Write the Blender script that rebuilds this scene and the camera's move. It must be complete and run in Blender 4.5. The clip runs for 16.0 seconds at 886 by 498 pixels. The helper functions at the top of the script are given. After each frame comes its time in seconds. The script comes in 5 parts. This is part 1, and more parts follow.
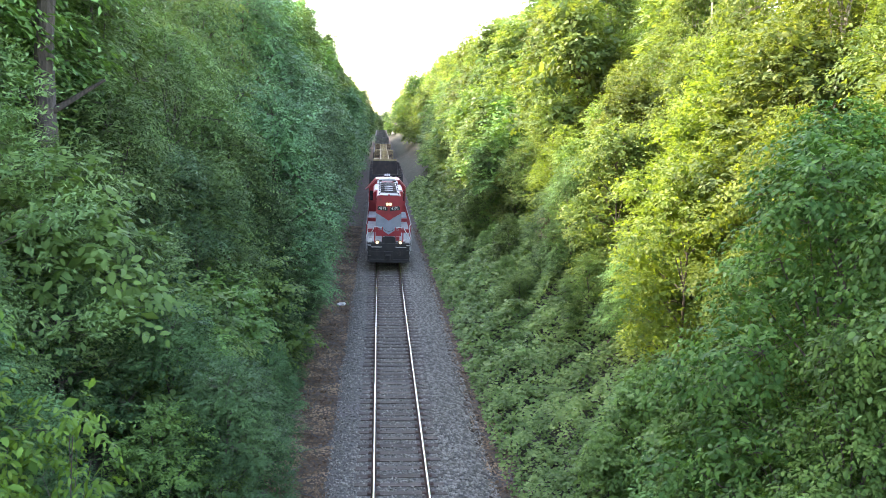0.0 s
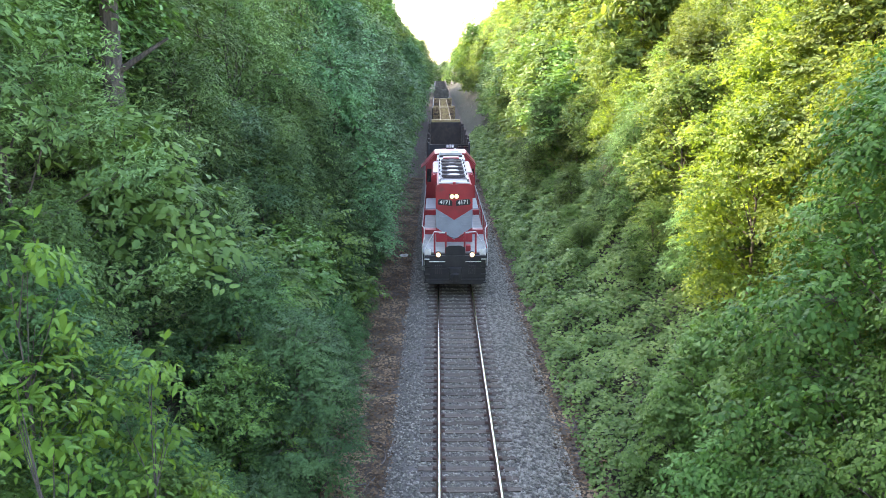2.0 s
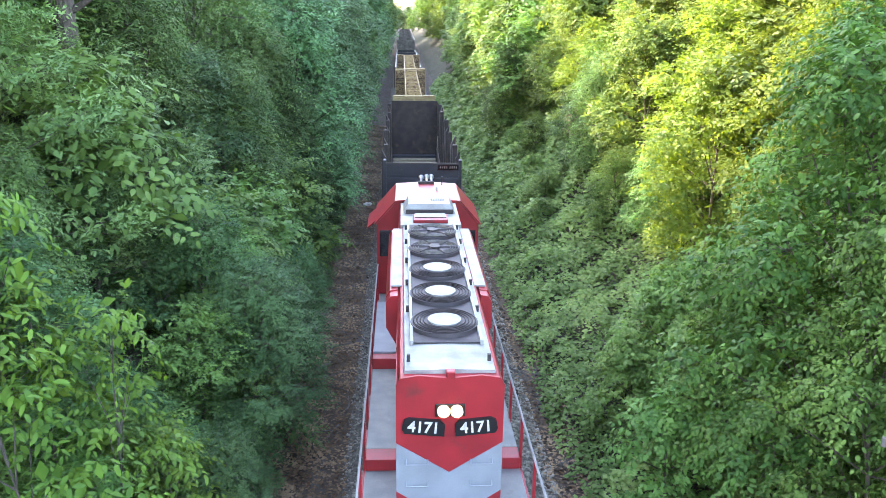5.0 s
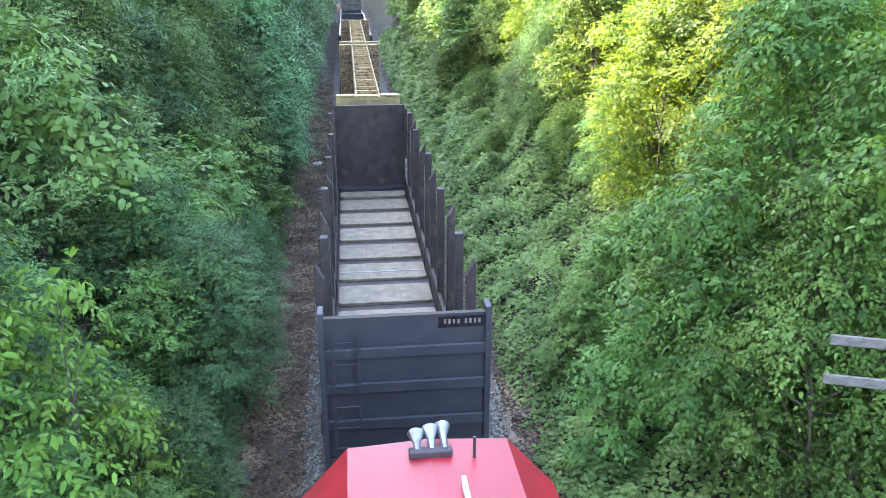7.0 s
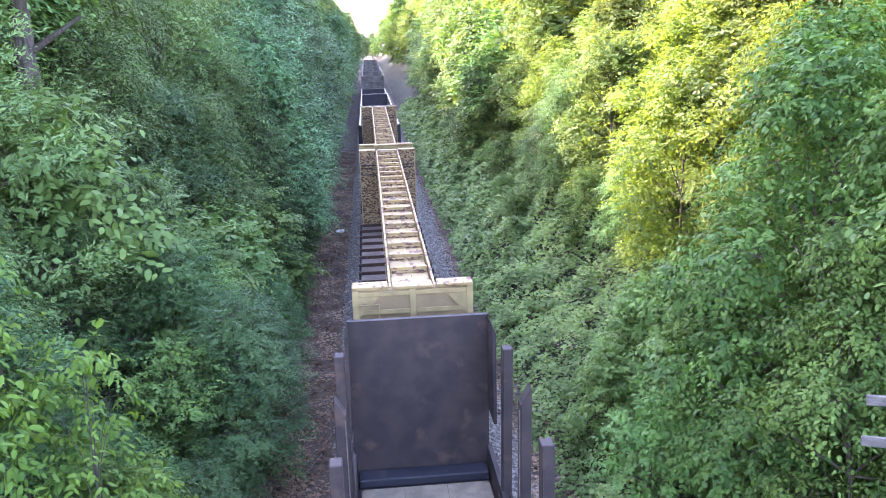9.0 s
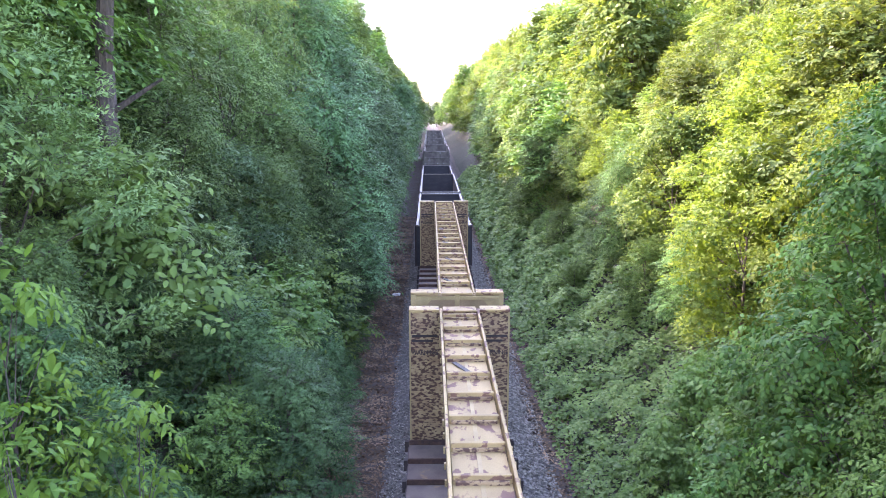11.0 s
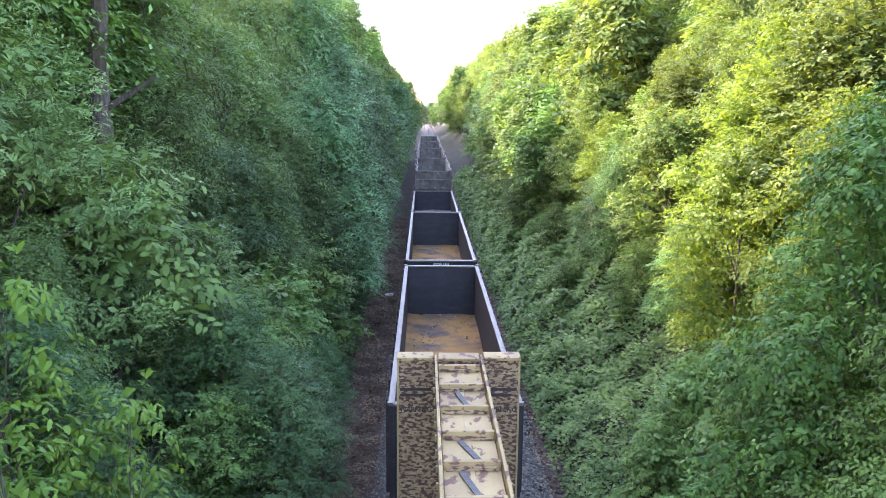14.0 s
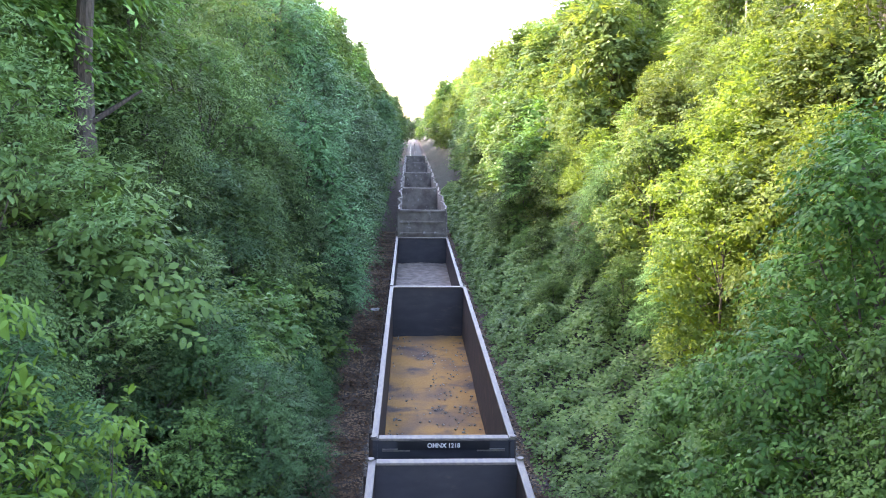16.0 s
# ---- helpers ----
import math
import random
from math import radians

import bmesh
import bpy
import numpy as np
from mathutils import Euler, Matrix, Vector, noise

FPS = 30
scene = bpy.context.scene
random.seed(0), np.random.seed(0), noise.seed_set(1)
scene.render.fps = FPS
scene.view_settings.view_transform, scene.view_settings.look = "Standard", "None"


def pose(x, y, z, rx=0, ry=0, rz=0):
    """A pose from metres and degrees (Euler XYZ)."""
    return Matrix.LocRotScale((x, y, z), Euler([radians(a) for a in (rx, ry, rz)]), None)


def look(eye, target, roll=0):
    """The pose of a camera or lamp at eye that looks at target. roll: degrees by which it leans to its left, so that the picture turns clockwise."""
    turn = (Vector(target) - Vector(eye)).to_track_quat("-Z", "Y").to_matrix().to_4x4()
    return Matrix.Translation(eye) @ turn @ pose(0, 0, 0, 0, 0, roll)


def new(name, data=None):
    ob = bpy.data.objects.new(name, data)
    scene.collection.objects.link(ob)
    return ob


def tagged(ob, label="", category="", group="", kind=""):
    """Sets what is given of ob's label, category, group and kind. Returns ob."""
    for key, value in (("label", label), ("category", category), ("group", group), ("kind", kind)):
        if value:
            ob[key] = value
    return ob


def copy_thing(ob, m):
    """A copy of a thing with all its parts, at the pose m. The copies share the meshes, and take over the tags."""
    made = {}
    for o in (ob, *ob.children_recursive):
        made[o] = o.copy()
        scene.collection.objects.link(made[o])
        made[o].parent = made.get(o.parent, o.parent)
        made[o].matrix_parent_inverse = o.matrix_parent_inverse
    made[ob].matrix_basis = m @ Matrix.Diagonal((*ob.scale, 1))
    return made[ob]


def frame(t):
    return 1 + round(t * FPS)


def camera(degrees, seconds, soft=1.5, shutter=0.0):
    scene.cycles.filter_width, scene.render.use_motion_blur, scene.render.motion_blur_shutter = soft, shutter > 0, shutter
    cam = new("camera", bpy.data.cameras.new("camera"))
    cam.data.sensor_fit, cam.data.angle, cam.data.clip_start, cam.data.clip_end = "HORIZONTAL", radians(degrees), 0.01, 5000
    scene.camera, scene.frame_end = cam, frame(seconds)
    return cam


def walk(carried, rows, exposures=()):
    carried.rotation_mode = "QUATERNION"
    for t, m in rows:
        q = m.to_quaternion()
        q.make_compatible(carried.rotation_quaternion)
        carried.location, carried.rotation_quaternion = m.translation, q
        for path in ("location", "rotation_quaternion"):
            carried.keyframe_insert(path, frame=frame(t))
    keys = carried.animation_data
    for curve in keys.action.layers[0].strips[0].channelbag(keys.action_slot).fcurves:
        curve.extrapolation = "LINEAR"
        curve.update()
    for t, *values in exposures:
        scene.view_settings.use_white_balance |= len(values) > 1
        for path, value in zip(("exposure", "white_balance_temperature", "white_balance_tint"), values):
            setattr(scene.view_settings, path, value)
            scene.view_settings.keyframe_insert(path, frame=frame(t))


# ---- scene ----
cam = camera(58.28, 16.0, soft=0.6)
EYE = Vector((-0.76, 0.0, 10.08))

# seconds, turn to the right, tilt down and lean, in degrees, of the camera held on the overpass
VIEW = [(0, 4.82, 9.65, 1.69), (0.5, 4.52, 11.76, 0.79), (1, 1.51, 11.68, -0.69), (1.5, 0.84, 12.24, -0.19),
        (2, 0.36, 13.28, -0.12), (2.5, -1.69, 10.01, -0.83), (3, -0.81, 12.00, 0.51), (3.5, 1.06, 13.98, 1.20),
        (4, 2.49, 15.18, 1.29), (4.2, 2.67, 15.55, 1.08), (6.3, 5.20, 19.08, 0.20), (6.5, 6.29, 19.39, 0.33),
        (7, 6.67, 20.03, 0.04), (7.5, 6.25, 20.32, -0.88), (8, 5.75, 17.94, -1.29), (8.5, 5.40, 15.69, -1.60),
        (9, 5.01, 15.32, -1.56), (9.5, 3.55, 13.30, -0.86), (10, 1.89, 11.91, -0.42), (10.2, 1.48, 11.29, -0.41),
        (12.5, 0.71, 10.15, 0.14), (13, 0.94, 10.43, 0.30), (13.5, 1.30, 10.59, 0.40), (14, 1.41, 10.43, 0.53),
        (14.5, 1.18, 10.51, 0.65), (15, 1.14, 10.12, 0.56), (15.5, 1.37, 9.72, 0.57), (16, 2.42, 9.36, 0.75)]


def aim(turn, tilt, lean):
    a, b = radians(turn), radians(tilt)
    way = Vector((math.sin(a) * math.cos(b), math.cos(a) * math.cos(b), -math.sin(b)))
    return look(EYE, EYE + way, lean)


walk(cam, [(t, aim(a, b, c)) for t, a, b, c in VIEW], exposures=[
    (0.0, 3.6, 7300.0, 20.0), (3.5, 3.9, 7250.0, 19.0), (7.0, 4.25, 6850.0, 18.0), (8.5, 4.3, 6450.0, 34.0), (9.5, 4.15, 6550.0, 40.0), (13.0, 3.7, 6650.0, 33.0), (16.0, 3.65, 6750.0, 27.0)])

# ---- light ----
SUN_TURN, SUN_HEIGHT = 58.0, 30.0     # degrees from +Y towards -X, and above the horizon
world = bpy.data.worlds.new("world")
scene.world = world
world.use_nodes = True
wn = world.node_tree
sky = wn.nodes.new("ShaderNodeTexSky")
sky.sky_type, sky.sun_disc = "NISHITA", False
sky.sun_elevation, sky.sun_rotation = radians(SUN_HEIGHT), radians(-SUN_TURN)
sky.air_density, sky.dust_density, sky.ozone_density = 1.0, 1.5, 1.0
wn.nodes["Background"].inputs["Strength"].default_value = 0.15
wn.links.new(sky.outputs["Color"], wn.nodes["Background"].inputs["Color"])
sun = new("sun", bpy.data.lights.new("sun", "SUN"))
sun.data.energy, sun.data.angle, sun.data.color = 1.9, radians(0.6), (1.0, 0.92, 0.78)
sun.matrix_world = look((-40 * math.sin(radians(SUN_TURN)), 40 * math.cos(radians(SUN_TURN)), 40 * math.tan(radians(SUN_HEIGHT))), (0, 0, 0))


# ---- materials ----
def material(name, colour, rough=0.8, metal=0.0, second=None, scale=4.0, spread=(0.35, 0.65), fine=60.0, bump=0.25,
             depth=0.01, third=None, third_scale=1.3, third_spread=(0.55, 0.68), vary=0.0, stretch=(1, 1, 1), spec=0.5):
    """A surface with stains at one scale, patches at another and fine relief."""
    m = bpy.data.materials.new(name)
    m.use_nodes = True
    t = m.node_tree
    n, l = t.nodes, t.links
    b = n["Principled BSDF"]
    b.inputs["Roughness"].default_value, b.inputs["Metallic"].default_value = rough, metal
    b.inputs["Specular IOR Level"].default_value = spec
    co = n.new("ShaderNodeTexCoord")
    mp = n.new("ShaderNodeMapping")
    mp.inputs["Scale"].default_value = stretch
    l.new(co.outputs["Object"], mp.inputs["Vector"])

    def cloud(s, lo, hi, detail=6.0):
        x = n.new("ShaderNodeTexNoise")
        x.inputs["Scale"].default_value, x.inputs["Detail"].default_value = s, detail
        l.new(mp.outputs["Vector"], x.inputs["Vector"])
        r = n.new("ShaderNodeMapRange")
        r.inputs["From Min"].default_value, r.inputs["From Max"].default_value = lo, hi
        l.new(x.outputs["Fac"], r.inputs["Value"])
        return r.outputs["Result"], x.outputs["Fac"]

    def blend(fac, a, c, kind="MIX"):
        x = n.new("ShaderNodeMix")
        x.data_type, x.blend_type = "RGBA", kind
        for sock, v in ((x.inputs["Factor"], fac), (x.inputs["A"], a), (x.inputs["B"], c)):
            if isinstance(v, bpy.types.NodeSocket):
                l.new(v, sock)
            else:
                sock.default_value = v if isinstance(v, float) else (*v, 1.0)
        return x.outputs["Result"]

    out = blend(cloud(scale, *spread)[0], colour, second or tuple(c * 0.7 for c in colour))
    if third:
        out = blend(cloud(third_scale, *third_spread)[0], out, third)
    grain = cloud(fine, 0.3, 0.7, 3.0)
    out = blend(0.35, out, blend(grain[0], (0.45, 0.45, 0.45), (1.0, 1.0, 1.0)), "MULTIPLY")
    if vary:
        ob = n.new("ShaderNodeObjectInfo")
        hsv = n.new("ShaderNodeHueSaturation")
        rng = n.new("ShaderNodeMapRange")
        rng.inputs["To Min"].default_value, rng.inputs["To Max"].default_value = 1 - vary, 1 + vary
        l.new(ob.outputs["Random"], rng.inputs["Value"])
        l.new(rng.outputs["Result"], hsv.inputs["Value"])
        l.new(out, hsv.inputs["Color"])
        out = hsv.outputs["Color"]
    l.new(out, b.inputs["Base Color"])
    if bump:
        bp = n.new("ShaderNodeBump")
        bp.inputs["Strength"].default_value, bp.inputs["Distance"].default_value = bump, depth
        l.new(grain[1], bp.inputs["Height"])
        l.new(bp.outputs["Normal"], b.inputs["Normal"])
    return m


def leaf_material(name, low, high, through_colour, share=0.36, rough=0.5, vary=0.32):
    """Thin leaves: gloss on top, light shining through; each leaf and each plant a little different."""
    m = bpy.data.materials.new(name)
    m.use_nodes = True
    t = m.node_tree
    n, l = t.nodes, t.links
    b, out = n["Principled BSDF"], n["Material Output"]
    b.inputs["Roughness"].default_value = rough
    b.inputs["Specular IOR Level"].default_value = 0.14
    geo, ob = n.new("ShaderNodeNewGeometry"), n.new("ShaderNodeObjectInfo")
    ramp = n.new("ShaderNodeMix")
    ramp.data_type = "RGBA"
    ramp.inputs["A"].default_value, ramp.inputs["B"].default_value = (*low, 1), (*high, 1)
    co, clump_light, both = n.new("ShaderNodeTexCoord"), n.new("ShaderNodeTexNoise"), n.new("ShaderNodeMath")
    clump_light.inputs["Scale"].default_value, clump_light.inputs["Detail"].default_value = 0.9, 3.0
    l.new(co.outputs["Object"], clump_light.inputs["Vector"])
    both.operation = "MULTIPLY_ADD"
    both.inputs[1].default_value = 0.45
    l.new(geo.outputs["Random Per Island"], both.inputs[0])
    # this range sets paler patches that imitate lit clumps beside dark gaps
    young = n.new("ShaderNodeMapRange")
    young.inputs["From Min"].default_value, young.inputs["From Max"].default_value = 0.42, 0.64
    young.inputs["To Max"].default_value = 0.72
    l.new(clump_light.outputs["Fac"], young.inputs["Value"])
    l.new(young.outputs["Result"], both.inputs[2])
    l.new(both.outputs["Value"], ramp.inputs["Factor"])
    hsv = n.new("ShaderNodeHueSaturation")
    for sock, a, c in (("Hue", 0.482, 0.515), ("Value", 1 - vary, 1 + vary)):
        r = n.new("ShaderNodeMapRange")
        r.inputs["To Min"].default_value, r.inputs["To Max"].default_value = a, c
        l.new(ob.outputs["Random"], r.inputs["Value"])
        l.new(r.outputs["Result"], hsv.inputs[sock])
    l.new(ramp.outputs["Result"], hsv.inputs["Color"])
    l.new(hsv.outputs["Color"], b.inputs["Base Color"])
    tr, mix = n.new("ShaderNodeBsdfTranslucent"), n.new("ShaderNodeMixShader")
    tint = n.new("ShaderNodeMix")
    tint.data_type, tint.blend_type = "RGBA", "MULTIPLY"
    tint.inputs["Factor"].default_value, tint.inputs["B"].default_value = 1.0, (*through_colour, 1)
    l.new(hsv.outputs["Color"], tint.inputs["A"])
    l.new(tint.outputs["Result"], tr.inputs["Color"])
    mix.inputs["Fac"].default_value = share
    l.new(b.outputs["BSDF"], mix.inputs[1])
    l.new(tr.outputs["BSDF"], mix.inputs[2])
    l.new(mix.outputs["Shader"], out.inputs["Surface"])
    return m


def glow(name, colour, strength):
    m = bpy.data.materials.new(name)
    m.use_nodes = True
    b = m.node_tree.nodes["Principled BSDF"]
    b.inputs["Emission Color"].default_value, b.inputs["Emission Strength"].default_value = (*colour, 1), strength
    return m


M_BANK = material("leafy_earth", (0.05, 0.045, 0.025), 0.95, second=(0.03, 0.04, 0.015), scale=0.7, third=(0.085, 0.06, 0.038), third_scale=0.35, third_spread=(0.6, 0.7), bump=0.8, depth=0.05, fine=25)
M_LITTER = material("dead_leaf_ground", (0.1, 0.074, 0.05), 0.95, second=(0.06, 0.042, 0.03), scale=3, third=(0.1, 0.09, 0.08), third_scale=1.2, bump=0.8, depth=0.03, fine=22)
M_BALLAST = material("crushed_stone_bed", (0.17, 0.155, 0.13), 0.9, second=(0.075, 0.068, 0.057), scale=9, third=(0.15, 0.13, 0.12), third_scale=0.5, bump=1.0, depth=0.04, fine=26)
M_STONE = material("grey_ballast_stone", (0.36, 0.33, 0.275), 0.9, second=(0.13, 0.12, 0.1), scale=7, spread=(0.4, 0.6), fine=50)
M_TIE = material("weathered_creosote_wood", (0.15, 0.122, 0.096), 0.9, second=(0.06, 0.048, 0.038), scale=3, stretch=(0.6, 9, 4), fine=30, bump=0.7, depth=0.01, vary=0.35)
M_RAIL = material("polished_rail_head", (0.65, 0.62, 0.58), 0.22, 1.0, second=(0.5, 0.45, 0.4), scale=3, bump=0.05)
M_RUST = material("rusted_rail_side", (0.11, 0.06, 0.04), 0.8, 0.2, second=(0.06, 0.035, 0.03), scale=8)
M_BARK = material("grey_brown_bark", (0.14, 0.11, 0.09), 0.95, second=(0.06, 0.05, 0.04), scale=4, stretch=(4, 4, 0.8), bump=0.8, depth=0.02, fine=18)
M_PALEBARK = material("pale_bark", (0.42, 0.38, 0.32), 0.9, second=(0.25, 0.22, 0.18), scale=5, bump=0.5, fine=18)
M_LEAF = leaf_material("mid_green_leaves", (0.034, 0.08, 0.024), (0.165, 0.285, 0.092), (1.5, 1.45, 0.7), 0.24)
M_LEAF_MID = leaf_material("fresh_green_leaves", (0.042, 0.095, 0.026), (0.18, 0.305, 0.085), (1.5, 1.4, 0.55), 0.28)
M_LEAF_BLUE = leaf_material("blue_green_leaves", (0.034, 0.08, 0.036), (0.145, 0.265, 0.112), (1.4, 1.4, 0.8), 0.24)
# dark green, lowered further for the shade at the foot of the bank
M_LEAF_DEEP = leaf_material("deep_green_leaves", (0.026, 0.068, 0.026), (0.115, 0.215, 0.08), (1.4, 1.4, 0.8), 0.22)
M_LEAF_SAGE = leaf_material("grey_green_leaves", (0.075, 0.14, 0.05), (0.2, 0.305, 0.11), (1.4, 1.4, 0.6), 0.26)
M_LEAF_WEED = leaf_material("small_weed_leaves", (0.075, 0.16, 0.045), (0.18, 0.31, 0.09), (1.4, 1.4, 0.6), 0.34, vary=0.15)
M_LEAF_LIGHT = leaf_material("light_green_leaves", (0.066, 0.12, 0.036), (0.2, 0.285, 0.08), (1.5, 1.4, 0.5), 0.38)
# yellow-green, with the yellow of sunlit leaves put into the colour
M_LEAF_YELLOW = leaf_material("yellow_green_leaves", (0.085, 0.14, 0.03), (0.215, 0.3, 0.07), (1.45, 1.4, 0.42), 0.44)
M_LEAF_BRIGHT = leaf_material("large_bright_leaves", (0.06, 0.122, 0.022), (0.16, 0.265, 0.045), (1.5, 1.4, 0.5), 0.34, vary=0.12)
M_LEAF_FRESH = leaf_material("oval_green_leaves", (0.034, 0.09, 0.021), (0.135, 0.25, 0.06), (1.45, 1.4, 0.55), 0.32, vary=0.1)
M_VINE = leaf_material("bramble_leaves", (0.064, 0.138, 0.04), (0.21, 0.34, 0.118), (1.4, 1.4, 0.6), 0.32, vary=0.04)
M_DEAD = leaf_material("dead_leaves", (0.08, 0.052, 0.032), (0.38, 0.27, 0.165), (1.0, 0.9, 0.7), 0.15, 0.8)
M_GREYWOOD = material("weathered_grey_wood", (0.17, 0.155, 0.14), 0.9, second=(0.1, 0.09, 0.08), scale=4, stretch=(0.5, 6, 6), bump=0.5, fine=30)
M_EARTH = material("reddish_bank_earth", (0.2, 0.13, 0.085), 0.95, second=(0.17, 0.11, 0.075), scale=2.5, third=(0.1, 0.075, 0.06), third_scale=1.5, bump=0.8, depth=0.05, fine=14)


# ---- building helpers ----
def part(name, bm, mat, parent=None, label=""):
    me = bpy.data.meshes.new(name)
    bm.to_mesh(me)
    bm.free()
    me.materials.append(mat)
    ob = new(name, me)
    ob.parent = parent
    if label:
        ob["label"] = label
    return ob


def raw(name, verts, tris, mat, parent=None, smooth=False):
    """A mesh straight from arrays of corners and triangles."""
    me = bpy.data.meshes.new(name)
    verts, tris = np.asarray(verts, np.float32), np.asarray(tris, np.int32)
    k = tris.shape[1]
    me.vertices.add(len(verts))
    me.vertices.foreach_set("co", verts.ravel())
    me.loops.add(tris.size)
    me.loops.foreach_set("vertex_index", tris.ravel())
    me.polygons.add(len(tris))
    me.polygons.foreach_set("loop_start", np.arange(0, tris.size, k, dtype=np.int32))
    me.update(calc_edges=True)
    if smooth:
        me.shade_smooth()
    me.materials.append(mat)
    ob = new(name, me)
    ob.parent = parent
    return ob


def box(bm, x0, x1, y0, y1, z0, z1, bevel=0.0):
    r = bmesh.ops.create_cube(bm, size=1.0)
    vs = r["verts"]
    for v in vs:
        v.co = Vector(((x0 + x1) / 2 + v.co.x * (x1 - x0), (y0 + y1) / 2 + v.co.y * (y1 - y0), (z0 + z1) / 2 + v.co.z * (z1 - z0)))
    if bevel:
        es = list({e for v in vs for e in v.link_edges})
        bmesh.ops.bevel(bm, geom=es, offset=bevel, segments=2, profile=0.5, affect="EDGES")
    return bm


def boxes(*spans, bevel=0.0):
    bm = bmesh.new()
    for s in spans:
        box(bm, *s, bevel=bevel)
    return bm


def rod(bm, a, b, r, n=8, r2=None):
    """A round bar from a to b."""
    a, b = Vector(a), Vector(b)
    m = Matrix.Translation((a + b) / 2) @ (b - a).to_track_quat("Z", "Y").to_matrix().to_4x4()
    bmesh.ops.create_cone(bm, cap_ends=True, segments=n, radius1=r, radius2=r if r2 is None else r2, depth=(b - a).length, matrix=m)
    return bm


def rods(points, r, n=6):
    bm = bmesh.new()
    for a, b in zip(points, points[1:]):
        rod(bm, a, b, r, n)
    return bm


# ---- land ----
# a railway cutting along +Y: flat bed, then banks up to the level of the overpass
PROFILE = [(-300, 9.5), (-60, 9.0), (-22, 8.6), (-15, 7.6), (-10.5, 4.6), (-6.5, 1.8), (-4.3, 0.15), (-3.5, -0.35), (-2.2, -0.42), (-1.7, -0.205),
           (1.75, -0.205), (2.6, -0.5), (3.2, -0.52), (3.9, -0.1), (6.0, 1.1), (8.5, 3.4), (11.0, 6.0), (14.5, 8.3), (22, 9.2), (60, 9.6), (300, 10)]
PX, PZ = [p[0] for p in PROFILE], [p[1] for p in PROFILE]


def ground_z(x, y):
    z = float(np.interp(x, PX, PZ))
    off = min(1.0, max(0.0, (abs(x) - 3.2) / 2.0))
    return z + off * 0.45 * noise.noise(Vector((x * 0.35, y * 0.25, 0.0))) + off * 0.12 * noise.noise(Vector((x * 1.5, y * 1.3, 4.0)))


def make_ground():
    xs = np.concatenate([np.linspace(-300, -30, 10)[:-1], np.linspace(-30, -4.6, 34)[:-1], np.linspace(-4.6, 4.6, 60)[:-1], np.linspace(4.6, 30, 34)[:-1], np.linspace(30, 300, 10)])
    ys = np.concatenate([np.linspace(-60, 0, 12)[:-1], np.linspace(0, 100, 170)[:-1], np.linspace(100, 420, 80)[:-1], np.linspace(420, 3000, 14)])
    v = [(x, y, ground_z(x, y)) for y in ys for x in xs]
    w = len(xs)
    f = [(j * w + i, j * w + i + 1, (j + 1) * w + i + 1, (j + 1) * w + i) for j in range(len(ys) - 1) for i in range(w - 1)]
    ob = raw("ground", v, f, M_BANK, smooth=True)
    for m in (M_LITTER, M_BALLAST):
        ob.data.materials.append(m)
    idx = []
    for j in range(len(ys) - 1):
        for i in range(w - 1):
            x = (xs[i] + xs[i + 1]) / 2 + 0.22 * noise.noise(Vector((xs[i], ys[j] * 0.7, 9.0)))
            idx.append(2 if -2.1 < x < 2.5 else 1 if -4.2 < x < 3.6 else 0)
    ob.data.polygons.foreach_set("material_index", idx)
    return tagged(ob, "earth railway cutting with leaf litter and crushed stone bed", "ground", kind="structure")


make_ground()


# ---- track ----
def make_track():
    track = tagged(new("railway_track"), "single railway track of steel rails on weathered wooden sleepers", "railway track", kind="structure")
    for side in (-1, 1):
        x = side * 0.7525
        section = [(-0.07, -0.165), (0.07, -0.165), (0.07, -0.15), (0.012, -0.13), (0.012, -0.045), (0.034, -0.035), (0.036, -0.006), (-0.036, -0.006), (-0.034, -0.035), (-0.012, -0.045), (-0.012, -0.13), (-0.07, -0.15)]
        n = len(section)
        v = [(x + a, y, z) for y in (-40.0, 400.0) for a, z in section]
        rail = raw("rail", v, [(i, (i + 1) % n, n + (i + 1) % n, n + i) for i in range(n)], M_RUST, track)
        raw("rail_head", [(x - 0.033, -40, -0.0055), (x + 0.033, -40, -0.0055), (x + 0.033, 400, -0.0055), (x - 0.033, 400, -0.0055),
                          (x - 0.027, -40, 0.0), (x + 0.027, -40, 0.0), (x + 0.027, 400, 0.0), (x - 0.027, 400, 0.0)],
            [(4, 5, 6, 7), (0, 4, 7, 3), (1, 2, 6, 5)], M_RAIL, rail)["label"] = "bright polished rail head"
    return track


